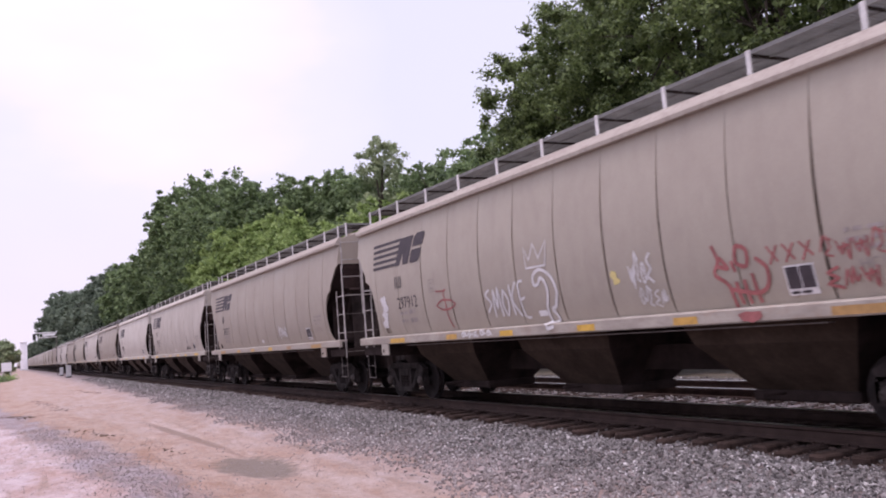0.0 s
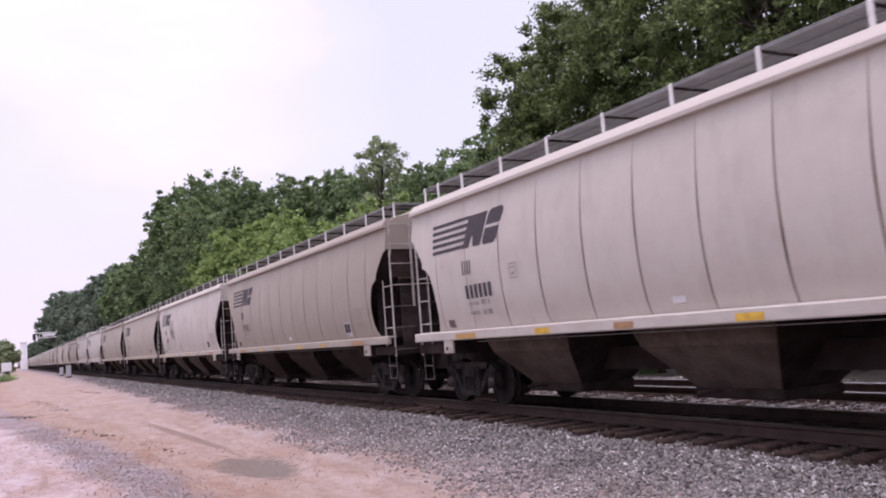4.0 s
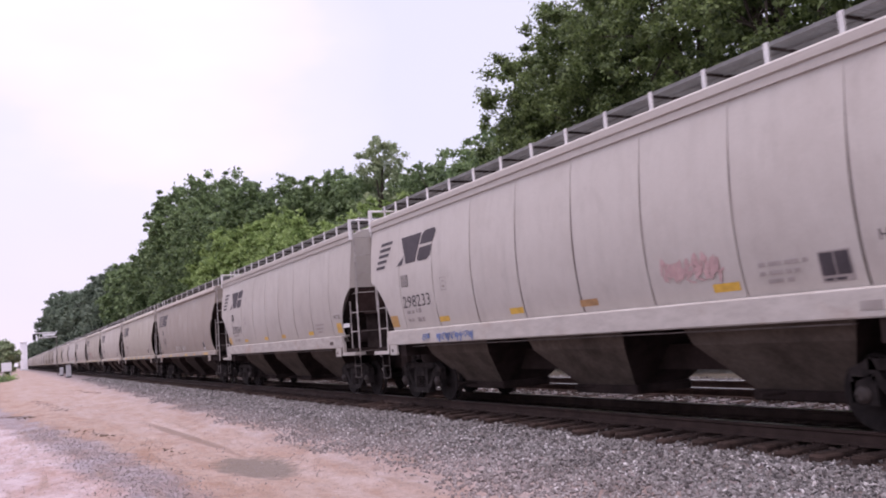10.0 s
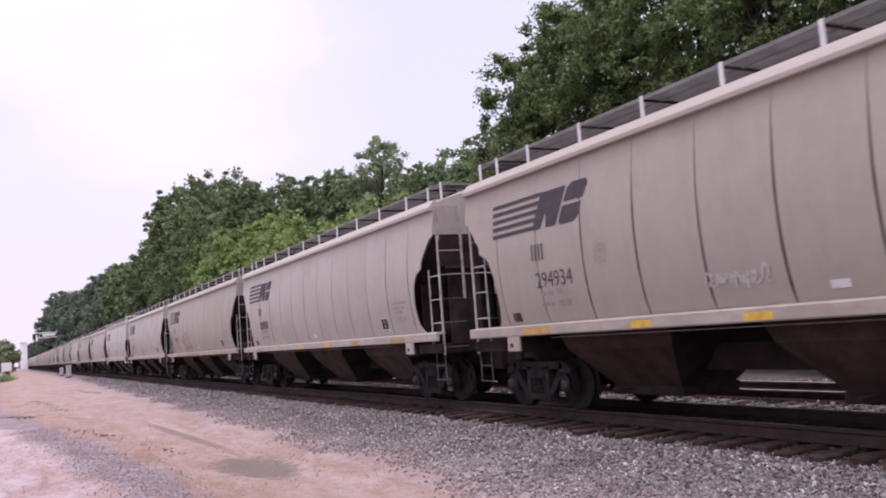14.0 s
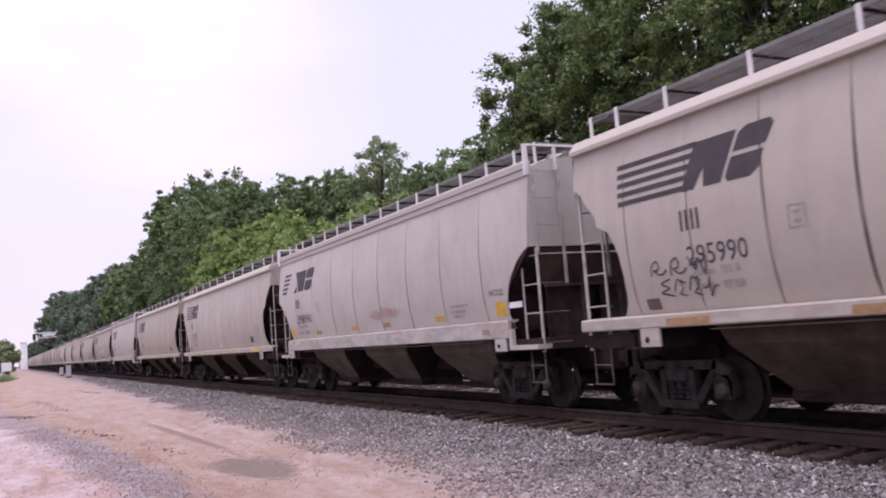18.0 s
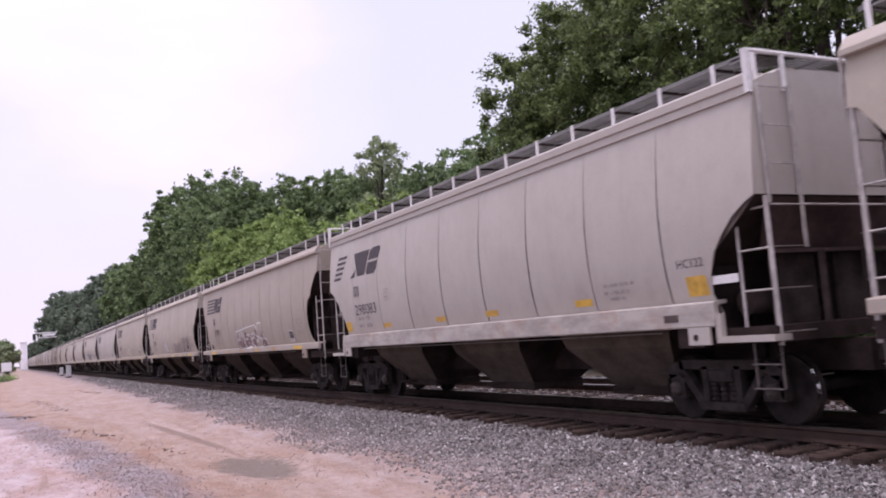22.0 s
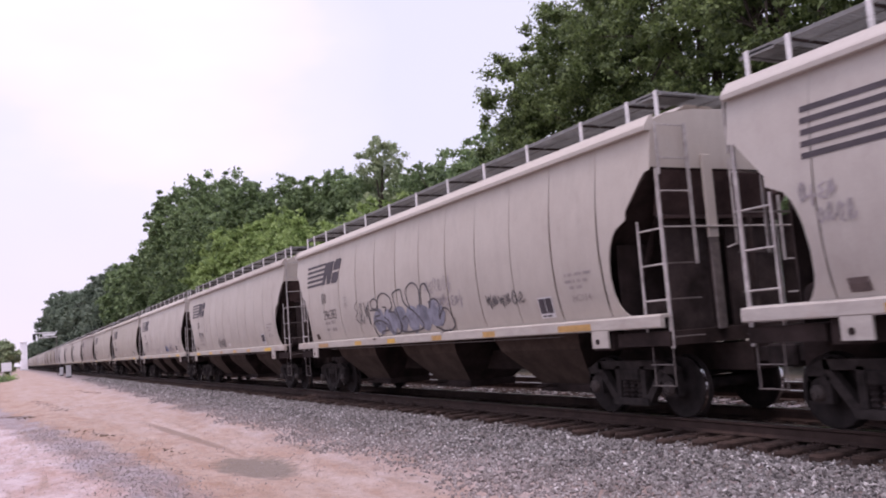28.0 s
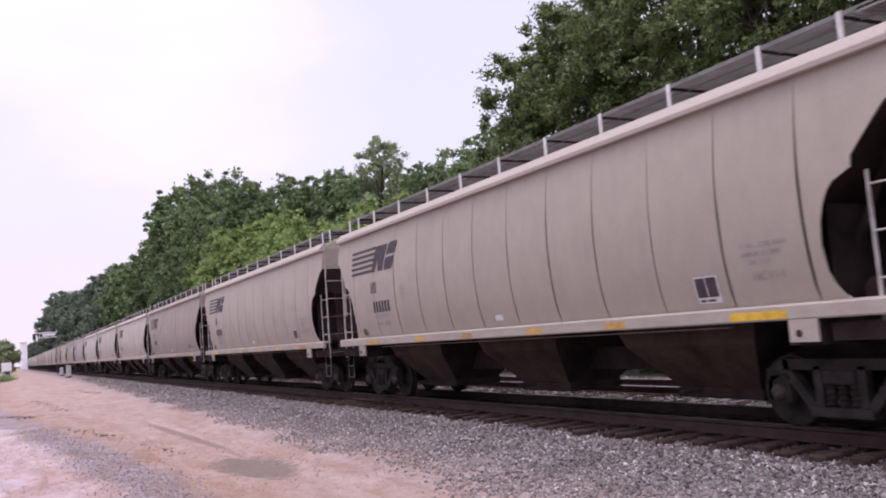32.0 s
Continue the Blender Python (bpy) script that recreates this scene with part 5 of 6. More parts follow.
# spray paint: colour, style, x0, x1, z0, z1, line width, count
TRAIN = [
    (-20.8, 0, CREAM, "297912", [(WHITE_TAG, "word", -1.85, -0.45, 1.68, 2.34, 0.05, 1), (WHITE_TAG, "hook", -0.1, 0.55, 1.46, 2.48, 0.06, 1), (WHITE_TAG, "crown", -0.3, 0.45, 2.54, 2.95, 0.035, 1), (WHITE_TAG, "script", -2.8, -1.55, 1.40, 1.53, 0.035, 5), (WHITE_TAG, "smear", -7.0, -6.4, 1.75, 2.5, 0, 4), (RED_TAG, "anchor", -3.95, -3.1, 1.62, 2.42, 0.04, 1), (WHITE_TAG, "script", 2.47, 3.0, 1.98, 2.42, 0.035, 4), (WHITE_TAG, "script", 2.6, 3.2, 1.66, 1.95, 0.025, 4), (RED_TAG, "face", 4.15, 4.93, 1.55, 2.38, 0.055, 1), (RED_TAG, "smear", 4.2, 4.85, 1.38, 1.50, 0, 1), (RED_TAG, "crosses", 5.05, 5.72, 2.04, 2.26, 0.03, 1), (RED_TAG, "script", 5.8, 7.1, 2.0, 2.3, 0.026, 6), (RED_TAG, "script", 5.8, 6.5, 1.65, 1.92, 0.032, 3), (YELLOW_TAG, "smear", 1.95, 2.25, 2.05, 2.25, 0, 2)]),
    (-39.2, 0, WARM, "294727", [(WHITE_TAG, "script", 2.3, 3.2, 1.75, 2.1, 0.04, 5)]),
    (-57.58, 0, PALE, "295159", [(BLACK_TAG, "sprout", 3.62, 4.08, 1.92, 2.46, 0.022, 1), (BLACK_TAG, "cursive", 3.38, 4.45, 1.66, 1.90, 0.028, 1)]),
    (-75.9, 0, BONE, "", []),
    (-94.28, 0, WARM, "297855", []),
    (-112.6, 0, BONE, "296970", [(GREY_TAG, "script", -4.75, -3.55, 2.75, 3.45, 0.022, 5), (BLACK_TAG, "script", -4.35, -3.35, 2.45, 3.15, 0.020, 4), (GREY_TAG, "script", -3.6, -2.9, 2.25, 2.75, 0.022, 3), (WHITE_TAG, "script", -1.9, -0.2, 3.0, 3.45, 0.05, 4)]),
    (-130.8, 0, CREAM, "296626", []),
    (-149.1, 0, WARM, "294803", []),
    (-166.07, 1, WHITE, "298233", [(BLUE_TAG, "script", -4.95, -4.55, 1.40, 1.58, 0.03, 3), (BLUE_TAG, "script", -4.25, -2.6, 1.38, 1.60, 0.035, 8), (PINK_TAG, "script", 2.85, 3.95, 1.98, 2.30, 0.045, 7), (PINK_TAG, "script", 2.95, 4.05, 1.94, 2.22, 0.03, 6)]),
    (-183.1, 1, ASH, "298264", []),
    (-201.45, 0, BROWN, "298027", [(GREY_WHITE, "script", -2.25, -0.5, 1.66, 1.98, 0.030, 9), (GREY_WHITE, "script", -0.2, 0.7, 1.62, 1.92, 0.030, 5)]),
    (-219.55, 0, CREAM, "294934", [(GREY_WHITE, "script", -2.0, -0.85, 1.82, 2.06, 0.03, 6)]),
    (-237.9, 0, PALE, "", []),
    (-255.92, 0, CREAM, "296629", [(RED_TAG, "loops", -3.75, -1.2, 1.52, 2.52, 0.05, 1), (GREY_TAG, "arch", -7.20, -6.72, 1.74, 2.62, 0.09, 1), (BLACK_TAG, "arch", -7.24, -6.66, 1.68, 2.72, 0.025, 1)]),
    (-274.25, 0, PALE, "295990", [(BLACK_TAG, "script", -1.15, -0.15, 1.64, 2.05, 0.026, 4), (BLACK_TAG, "script", -6.75, -5.55, 2.06, 2.36, 0.026, 3), (BLACK_TAG, "script", -6.60, -5.45, 1.76, 2.02, 0.024, 4)]),
    (-291.2, 1, WHITE, "298090", [(PINK_TAG, "cursive", 0.20, 1.85, 1.94, 2.28, 0.035, 1), (PINK_TAG, "script", 0.6, 1.6, 1.98, 2.26, 0.025, 4)]),
    (-309.25, 0, PALE, "295375", []),
    (-327.6, 0, CREAM, "296496", []),
    (-344.5, 1, ASH, "298083", []),
    (-362.58, 0, WARM, "297987", [(WHITE_TAG, "blocks", -2.00, 1.80, 1.50, 2.40, 0.045, 1), (WINE_TAG, "slabs", -2.05, 2.25, 1.55, 2.34, 0, 1), (WHITE_TAG, "crosses", -0.2, 0.3, 1.52, 1.72, 0.04, 1)]),
    (-380.78, 0, CREAM, "295381", [(GREY_TAG, "bubble", 1.25, 3.45, 1.62, 2.00, 0.024, 8), (BLACK_TAG, "bubble", 1.30, 3.50, 1.66, 2.06, 0.013, 7), (GREY_TAG, "bubble", 3.75, 5.95, 1.62, 2.25, 0.026, 6), (BLACK_TAG, "bubble", 3.78, 5.98, 1.64, 2.28, 0.014, 6), (GREY_TAG, "bubble", 6.1, 6.6, 1.70, 1.95, 0.02, 2), (GREY_WHITE, "script", -1.90, -0.80, 1.66, 2.12, 0.075, 6), (GREY_WHITE, "script", -1.95, -0.85, 1.72, 2.30, 0.05, 7), (WHITE_TAG, "script", -1.80, -0.70, 1.64, 2.06, 0.04, 7)]),
    (-399.15, 0, CREAM, "", [(WHITE_TAG, "script", -1.7, 0.2, 1.75, 2.3, 0.03, 6)]),
    (-417.08, 0, ASH, "295172", [(GREY_TAG, "script", -7.36, -6.85, 2.66, 2.90, 0.022, 4), (GREY_TAG, "script", -7.15, -6.63, 2.40, 2.64, 0.022, 4), (GREY_TAG, "script", -4.75, -3.6, 1.64, 1.98, 0.024, 4)]),
    (-435.4, 0, PALE, "296383", [(SLATE_TAG, "fill", -2.2, 1.6, 1.60, 2.62, 0, 6), (BLACK_TAG, "piece", -2.3, 1.35, 1.56, 2.72, 0.04, 1), (BLACK_TAG, "script", -3.5, -2.4, 1.9, 2.6, 0.03, 3), (GREY_TAG, "script", 0.9, 2.2, 2.40, 2.72, 0.022, 6), (GREY_TAG, "script", 1.3, 2.6, 2.06, 2.34, 0.024, 7), (BLACK_TAG, "script", 3.49, 4.9, 1.91, 2.2, 0.024, 6)]),
    (-453.8, 0, PALE, "295391", [(BLACK_TAG, "script", -1.95, -0.5, 1.62, 2.02, 0.035, 6)]),
    (-471.97, 0, PALE, "296335", [(BLUE_TAG, "script", 1.75, 2.8, 1.68, 2.08, 0.045, 4), (BLACK_TAG, "script", 1.7, 2.75, 1.66, 2.02, 0.022, 5), (BLUE_TAG, "smear", 2.1, 2.5, 1.75, 2.0, 0, 2), (GREY_TAG, "loops", 3.2, 4.6, 1.64, 2.14, 0.045, 1), (GREY_TAG, "script", 3.3, 4.5, 1.66, 2.10, 0.02, 5), (GREY_TAG, "script", -1.9, -0.55, 1.64, 1.94, 0.022, 6)]),
    (-490.15, 0, CREAM, "", []),
]
for k in range(38):
    TRAIN.append((-490.2 - 18.2 * (k + 1), 0, (CREAM, PALE, WARM, PALE, MAUVE, BROWN, WHITE)[k * 5 % 7], "", []))
TRAIN = [(-2.4, 0, PALE, "", []), (15.8, 0, WARM, "", [])] + TRAIN

LABELS = {BONE: "bone-white covered hopper car, few seams showing", ASH: "ash-grey covered hopper car, dusty and dull", CREAM: "cream-grey covered hopper car with curved sides", WARM: "warm grey covered hopper car, rust-streaked sides",
          PALE: "pale grey covered hopper car with dusty sides", WHITE: "whitish grey covered hopper car, fairly clean",
          MAUVE: "mauve-grey covered hopper car with faded sides", BROWN: "brownish grey covered hopper car with grimy sides"}


def brake_upright(car, h):
    """The hand brake's upright and its rod, on the leading end of some cars."""
    b = bmesh.new(); bevel_box(b, h + 0.02, h + 0.07, -0.59, -0.40, 2.62, 3.86, 0.01)
    post = part("brake_post", b, PAINT, car, "pale upright panel on the car end")
    b = bmesh.new(); bevel_box(b, h + 0.025, h + 0.065, -0.58, -0.41, 1.28, 2.63, 0.01)
    part("post_foot", b, STEP, post, "grimy foot of the upright panel")
    b = bmesh.new(); bar(b, (h + 0.06, -0.05, 2.50), (h + 0.06, -0.05, 3.80), 0.018, 6); bar(b, (h + 0.06, -0.05, 2.52), (h + 0.12, -0.30, 2.46), 0.014, 6)
    part("brake_rod", b, LADDER, car)


def colour_parts(ob, c, wear):
    for o in (ob, *ob.children_recursive):
        o.color = (*c, wear)


def merged(template, name):
    """A far car: the template's parts, joined by the kind of part."""
    car = new(name)
    groups = {}
    for o in template.children_recursive:
        if o.type == "MESH":
            key = "truck" if "truck" in o.name or (o.parent and "truck" in o.parent.name) else ("lettering" if any(w in o.name for w in ("emblem", "stencil", "owner_mark", "data_", "label", "placard")) else o.data.materials[0].name)
            groups.setdefault(key, []).append(o)
    names = {"hopper_paint": "body", "hopper_trim_paint": "hatch_cover", "stained_sill_paint": "side_sill", "stained_eave_paint": "eave", "galvanised_ladder_paint": "ladder", "galvanised_grating": "running_board", "pale_bracket_paint": "walkway_bracket", "dusty_hopper_sheet": "hopper_bay", "brake_dust_grime": "underframe", "reflective_yellow": "reflector_strip", "dusty_cast_steel": "coupler", "dirty_seam_paint": "placard_holder"}
    for key, obs in groups.items():
        b, mats = bmesh.new(), []
        for o in obs:
            m = o.matrix_basis.copy()
            p = o.parent
            while p is not template:
                m = p.matrix_basis @ m
                p = p.parent
            t = bmesh.new(); t.from_mesh(o.data); t.transform(m)
            for f in t.faces:
                mt = o.data.materials[f.material_index]
                if mt not in mats:
                    mats.append(mt)
                f.material_index = mats.index(mt)
            me = bpy.data.meshes.new("tmp"); t.to_mesh(me); t.free()
            b.from_mesh(me); bpy.data.meshes.remove(me)
        part(names.get(key, key), b, mats, car)
    return car


LONG_CAR = hopper_car("hopper_car", LONG, False)
SHORT_CAR = hopper_car("hopper_car", SHORT, True)
FAR_CAR = merged(LONG_CAR, "hopper_car")
CARS = []
used = {}
for i, (s0, short, paint, number, tags) in enumerate(TRAIN):
    template = SHORT_CAR if short else (LONG_CAR if i < 38 else FAR_CAR)
    x = s0 + (7.78 if short else 8.42)
    if id(template) in used:
        car = copy_thing(template, pose(x, TRACK_Y, 0))
    else:
        car, used[id(template)] = template, True
        car.matrix_basis = pose(x, TRACK_Y, 0)
    CARS.append((car, x))

for i, (s0, short, paint, number, tags) in enumerate(TRAIN):
    car = CARS[i][0]
    if s0 in (-112.6, -399.15, -435.4, -453.8):
        brake_upright(car, 8.42)
    colour_parts(car, paint, {"294803": 1.0, "295391": 0.65, "297912": 0.5}.get(number, 0.35 if paint in (WARM, BROWN) else 0.15))
    say = LABELS[paint]
    if number:
        b = bmesh.new()
        text_mesh(b, number, -5.95 if not short else -5.94, 2.16, 0.27, 1.06 if not short else 1.42)
        decal(b)
        part("car_number", b, INK, car)
    elif i < 38:
        b = bmesh.new()
        for k in range(6):
            rect(b, -5.95 + 0.18 * k, -5.83 + 0.18 * k, 2.16, 2.43)
        decal(b)
        part("car_number", b, INK, car, "row of dark bars")
    if number == "298233":
        data_panel(car, 5.44, 1.75, INK_FADED)
    rnd = random.Random(100 + i)
    for col, style, x0, x1, z0, z1, w, n in tags:
        b = bmesh.new()
        spray(b, style, x0, x1, z0, z1, w, n, rnd)
        decal(b, off=0.008 + 0.002 * (col is BLACK_TAG))
        mark = part("spray_paint", b, col, car, {"white_spray_paint": "white", "red_spray_paint": "red", "black_spray_paint": "black", "blue_spray_paint": "blue", "faded_grey_spray_paint": "faded grey", "pale_yellow_spray_paint": "pale yellow", "faded_pink_spray_paint": "faded pink", "faded_white_spray_paint": "faded white", "dark_wine_spray_paint": "dark wine-red", "slate_blue_spray_paint": "slate blue"}[col.name] + " unreadable graffiti")
        mark["kind"] = "stuff"
    if short:
        say = ("ash-grey" if paint is ASH else "whitish") + " short covered hopper car with deep side sill"
    if tags:
        say += ", sprayed with graffiti"
    tagged(car, say, "hopper car", "cars of the freight train")

# ---------------------------------------------------------------- ground: one sheet to the horizon
def ground_z(x, y):
    lane = -0.36 + (0.05 * math.sin(y * 1.3 + 0.4 * math.sin(x * 0.21)) if y < 4.6 else 0.05 * math.sin(6.0 + 0.4 * math.sin(x * 0.21)) * max(0.0, (5.6 - y)))
    bed = float(np.interp(y, [-4, 4.5, 5.2, 7.4, 8.25, 8.5, 11.0, 11.5, 12.1, 15.0, 15.8, 17.0, 21.0], [0, 0, 0.03, 0.080, 0.075, 0.11, 0.125, 0.10, 0.145, 0.145, 0.10, 0.0, -0.1]))
    lump = 0.025 * noise.noise((x * 0.7, y * 0.9, 0)) + 0.012 * noise.noise((x * 2.7, y * 3.1, 4))
    rut = -0.035 * math.exp(-((y - 2.9 - 0.02 * x) / 0.22) ** 2) - 0.03 * math.exp(-((y - 4.0 - 0.01 * x) / 0.2) ** 2)
    hollow = -0.05 * math.exp(-(((x + 14.1) / 1.3) ** 2 + ((y - 3.5) / 0.5) ** 2))
    near = 1.0 if abs(x) < 200 and -20 < y < 40 else 0.0
    return lane * near - 0.36 * (1 - near) + bed + (lump + (rut + hollow if y < 5 else 0)) * near


xs = np.concatenate([[-3500, -2200, -1400, -900, -600, -400, -280, -200, -150, -115, -90, -72, -60, -52, -46], np.arange(-42, -26, 0.5), np.arange(-26, -3, 0.14), np.arange(-3, 12, 1.0), [16, 24, 40, 80, 160, 400, 1200, 3500]])
ys = np.concatenate([[-3500, -1500, -600, -200, -80, -30, -14, -8, -5, -3], np.arange(-2, 5.2, 0.11), np.arange(5.2, 17, 0.25), [18, 20, 23, 28, 40, 70, 150, 400, 1200, 3500]])
gv = [(x, y, ground_z(x, y)) for x in xs for y in ys]
ny = len(ys)
gf = [(i * ny + j, (i + 1) * ny + j, (i + 1) * ny + j + 1, i * ny + j + 1) for i in range(len(xs) - 1) for j in range(ny - 1)]
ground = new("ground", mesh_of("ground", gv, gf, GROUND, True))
tagged(ground, "tan dirt lane and grey gravel beside the railway", "ground", kind="structure")


def stones(name, n, x0, x1, y0, y1, size, label, seed, lift=0.0, shape=None, look_of=None):
    """Crushed stone: angular eight-faced pieces strewn on the ground, joined into one heap."""
    rng = np.random.default_rng(seed)
    u = rng.random(n)
    x = x1 - (x1 - x0) * u ** 1.35
    y = rng.uniform(y0, y1, n)
    if shape:
        keep = shape(x, y, rng)
        x, y = x[keep], y[keep]
        n = len(x)
    z = np.array([ground_z(a, b) for a, b in zip(x, y)]) + lift
    oct_v = np.array([(1, 0, 0), (-1, 0, 0), (0, 1, 0), (0, -1, 0), (0, 0, 1), (0, 0, -1)], float)
    oct_f = np.array([(0, 2, 4), (2, 1, 4), (1, 3, 4), (3, 0, 4), (2, 0, 5), (1, 2, 5), (3, 1, 5), (0, 3, 5)])
    r = size * rng.uniform(0.55, 1.25, (n, 1, 1))
    v = oct_v[None] * rng.uniform(0.55, 1.15, (n, 6, 1)) + rng.normal(0, 0.16, (n, 6, 3))
    v = v * r * np.array([1.0, 1.0, 0.75])
    q = rng.normal(size=(n, 3, 3))
    q, _ = np.linalg.qr(q)
    v = np.einsum("nij,nkj->nki", q, v) + np.stack([x, y, z + r[:, 0, 0] * 0.25], -1)[:, None]
    f = (oct_f[None] + np.arange(n)[:, None, None] * 6).reshape(-1, 3)
    ob = new(name, mesh_of(name, v.reshape(-1, 3), f, look_of or STONE))
    return tagged(ob, label, "ballast", kind="stuff")


def shoulder(x, y, rng):
    edge = 4.95 + 0.18 * np.sin(x * 0.9) + 0.12 * np.sin(x * 2.3) + 0.80 * np.abs(rng.normal(0, 1, len(x))) - 0.25 - 0.018 * (x + 14)
    return (y > edge) & (y < 8.26 + 0.12 * np.sin(x * 12.566) + rng.normal(0, 0.05, len(x)))


stones("ballast", 58000, -34, -3, 4.2, 8.45, 0.033, "loose grey crushed-stone ballast along the near track", 3, shape=shoulder)
stones("ballast", 16000, -95, -34, 4.6, 8.5, 0.055, "loose grey crushed-stone ballast along the near track", 4, shape=shoulder)
stones("ballast", 17000, -45, -3, 11.3, 18.6, 0.045, "grey crushed-stone ballast between and beyond the tracks", 5)
stones("gravel", 14000, -27, -8, -1.2, 3.0, 0.020, "small grey gravel on the lane", 6, shape=lambda x, y, rng: np.abs(y - 1.75 - 0.09 * (np.minimum(x, -14) + 14)) < 0.42 + rng.normal(0, 0.2, len(x)))
stones("gravel", 5000, -40, -6, -2.0, 4.9, 0.015, "scattered pebbles on the dirt", 8)
stones("ballast", 800, -34, -3, 8.1, 8.7, 0.028, "stray ballast stones among the tie ends", 9)
stones("ballast", 4500, -34, -3, 8.25, 8.95, 0.024, "dark brown ballast between the ties of the near track", 10, look_of=DIRTY_STONE)
stones("gravel", 3000, -60, -6, -2.0, 5.0, 0.012, "scattered pale pebbles on the dirt", 7)



def twigs(runs, label, seed):
    """Dark sticks and leaf litter dragged into lines along the lane."""
    rnd = random.Random(seed)
    b = bmesh.new()
    for ax, ay, bx, by, n, wide in runs:
        for k in range(n):
            q = rnd.random()
            x, y = ax + (bx - ax) * q + rnd.gauss(0, wide), ay + (by - ay) * q + rnd.gauss(0, wide * 0.35)
            d, l = math.atan2(by - ay, bx - ax) + rnd.gauss(0, 0.5), rnd.uniform(0.05, 0.22)
            z = ground_z(x, y) + 0.012
            bar(b, (x, y, z), (x + l * math.cos(d), y + l * math.sin(d), z + rnd.uniform(-0.01, 0.04)), (rnd.uniform(0.005, 0.020), 0.004), 5)
    ob = part("twig_litter", b, TWIG, None)
    return tagged(ob, label, "twigs", kind="stuff")


twigs([(-37, -0.4, -33.5, 0.65, 60, 0.3), (-25.2, 1.55, -22.2, 2.2, 34, 0.35), (-48, 0.95, -35.5, 1.85, 60, 0.5), (-64, 3.7, -50, 4.5, 50, 0.5), (-20, 2.6, -17, 2.9, 16, 0.4)], "dark twigs and leaf litter strewn in lines on the lane", 3)

# ---------------------------------------------------------------- the two tracks
RAIL = [(-0.075, -0.19), (0.075, -0.19), (0.075, -0.178), (0.012, -0.15), (0.010, -0.06), (0.037, -0.042), (0.037, -0.006), (0.028, 0.0), (-0.028, 0.0), (-0.037, -0.006), (-0.037, -0.042), (-0.010, -0.06), (-0.012, -0.15), (-0.075, -0.178)]


def railway_track(yc, label, x0, seed):
    track = new("railway_track")
    track.location = (0, yc, 0)
    tagged(track, label, "railway track", kind="structure")
    for s in (-1, 1):
        b = bmesh.new()
        extrude_x(b, [(y + s * 0.755, z) for y, z in RAIL], x0, 120)
        for f in b.faces:
            if f.calc_center_median().z > -0.008:
                f.material_index = 1
        bmesh.ops.recalc_face_normals(b, faces=b.faces[:])
        part("rail", b, [RAIL_STEEL, RAIL_TOP], track, "rusty rail with a polished head")
    rnd = random.Random(seed)
    b = bmesh.new(); bevel_box(b, -0.115, 0.115, -1.50, 1.50, -0.37, -0.20, 0.022)
    first = part("tie", b, TIE, track)
    first.matrix_basis = pose(4, 0, 0)
    b = bmesh.new()
    for s in (-1, 1):
        quad_box(b, -0.10, 0.10, s * 0.755 - 0.17, s * 0.755 + 0.17, -0.202, -0.186)
        for sx in (-1, 1):
            for sy in (-1, 1):
                quad_box(b, sx * 0.06 - 0.012, sx * 0.06 + 0.012, s * 0.755 + sy * 0.095 - 0.014, s * 0.755 + sy * 0.095 + 0.014, -0.19, -0.160)
    plate = part("tie_plate", b, RAIL_STEEL, first)
    near, far = 150, []
    for k in range(1, near):
        o = share("tie", first, pose(4 - 0.50 * k + rnd.uniform(-0.03, 0.03), rnd.uniform(-0.13, 0.13), rnd.uniform(-0.012, 0.022), 0, rnd.uniform(-1.5, 1.5), rnd.uniform(-2.4, 2.4)), track)
        if k < 90:
            share("tie_plate", plate, Matrix.Identity(4), o)
    b = bmesh.new()
    for k in range(near, 900):
        quad_box(b, 3.9 - 0.5 * k, 4.12 - 0.5 * k, -1.37, 1.37, -0.37, -0.205)
    part("far_ties", b, TIE, track)["kind"] = "stuff"
    return track


railway_track(TRACK_Y, "near railway track of rusty rails on dark timber ties", -1400, 1)
railway_track(TRACK2_Y, "second railway track behind the train on timber ties", -1400, 2)


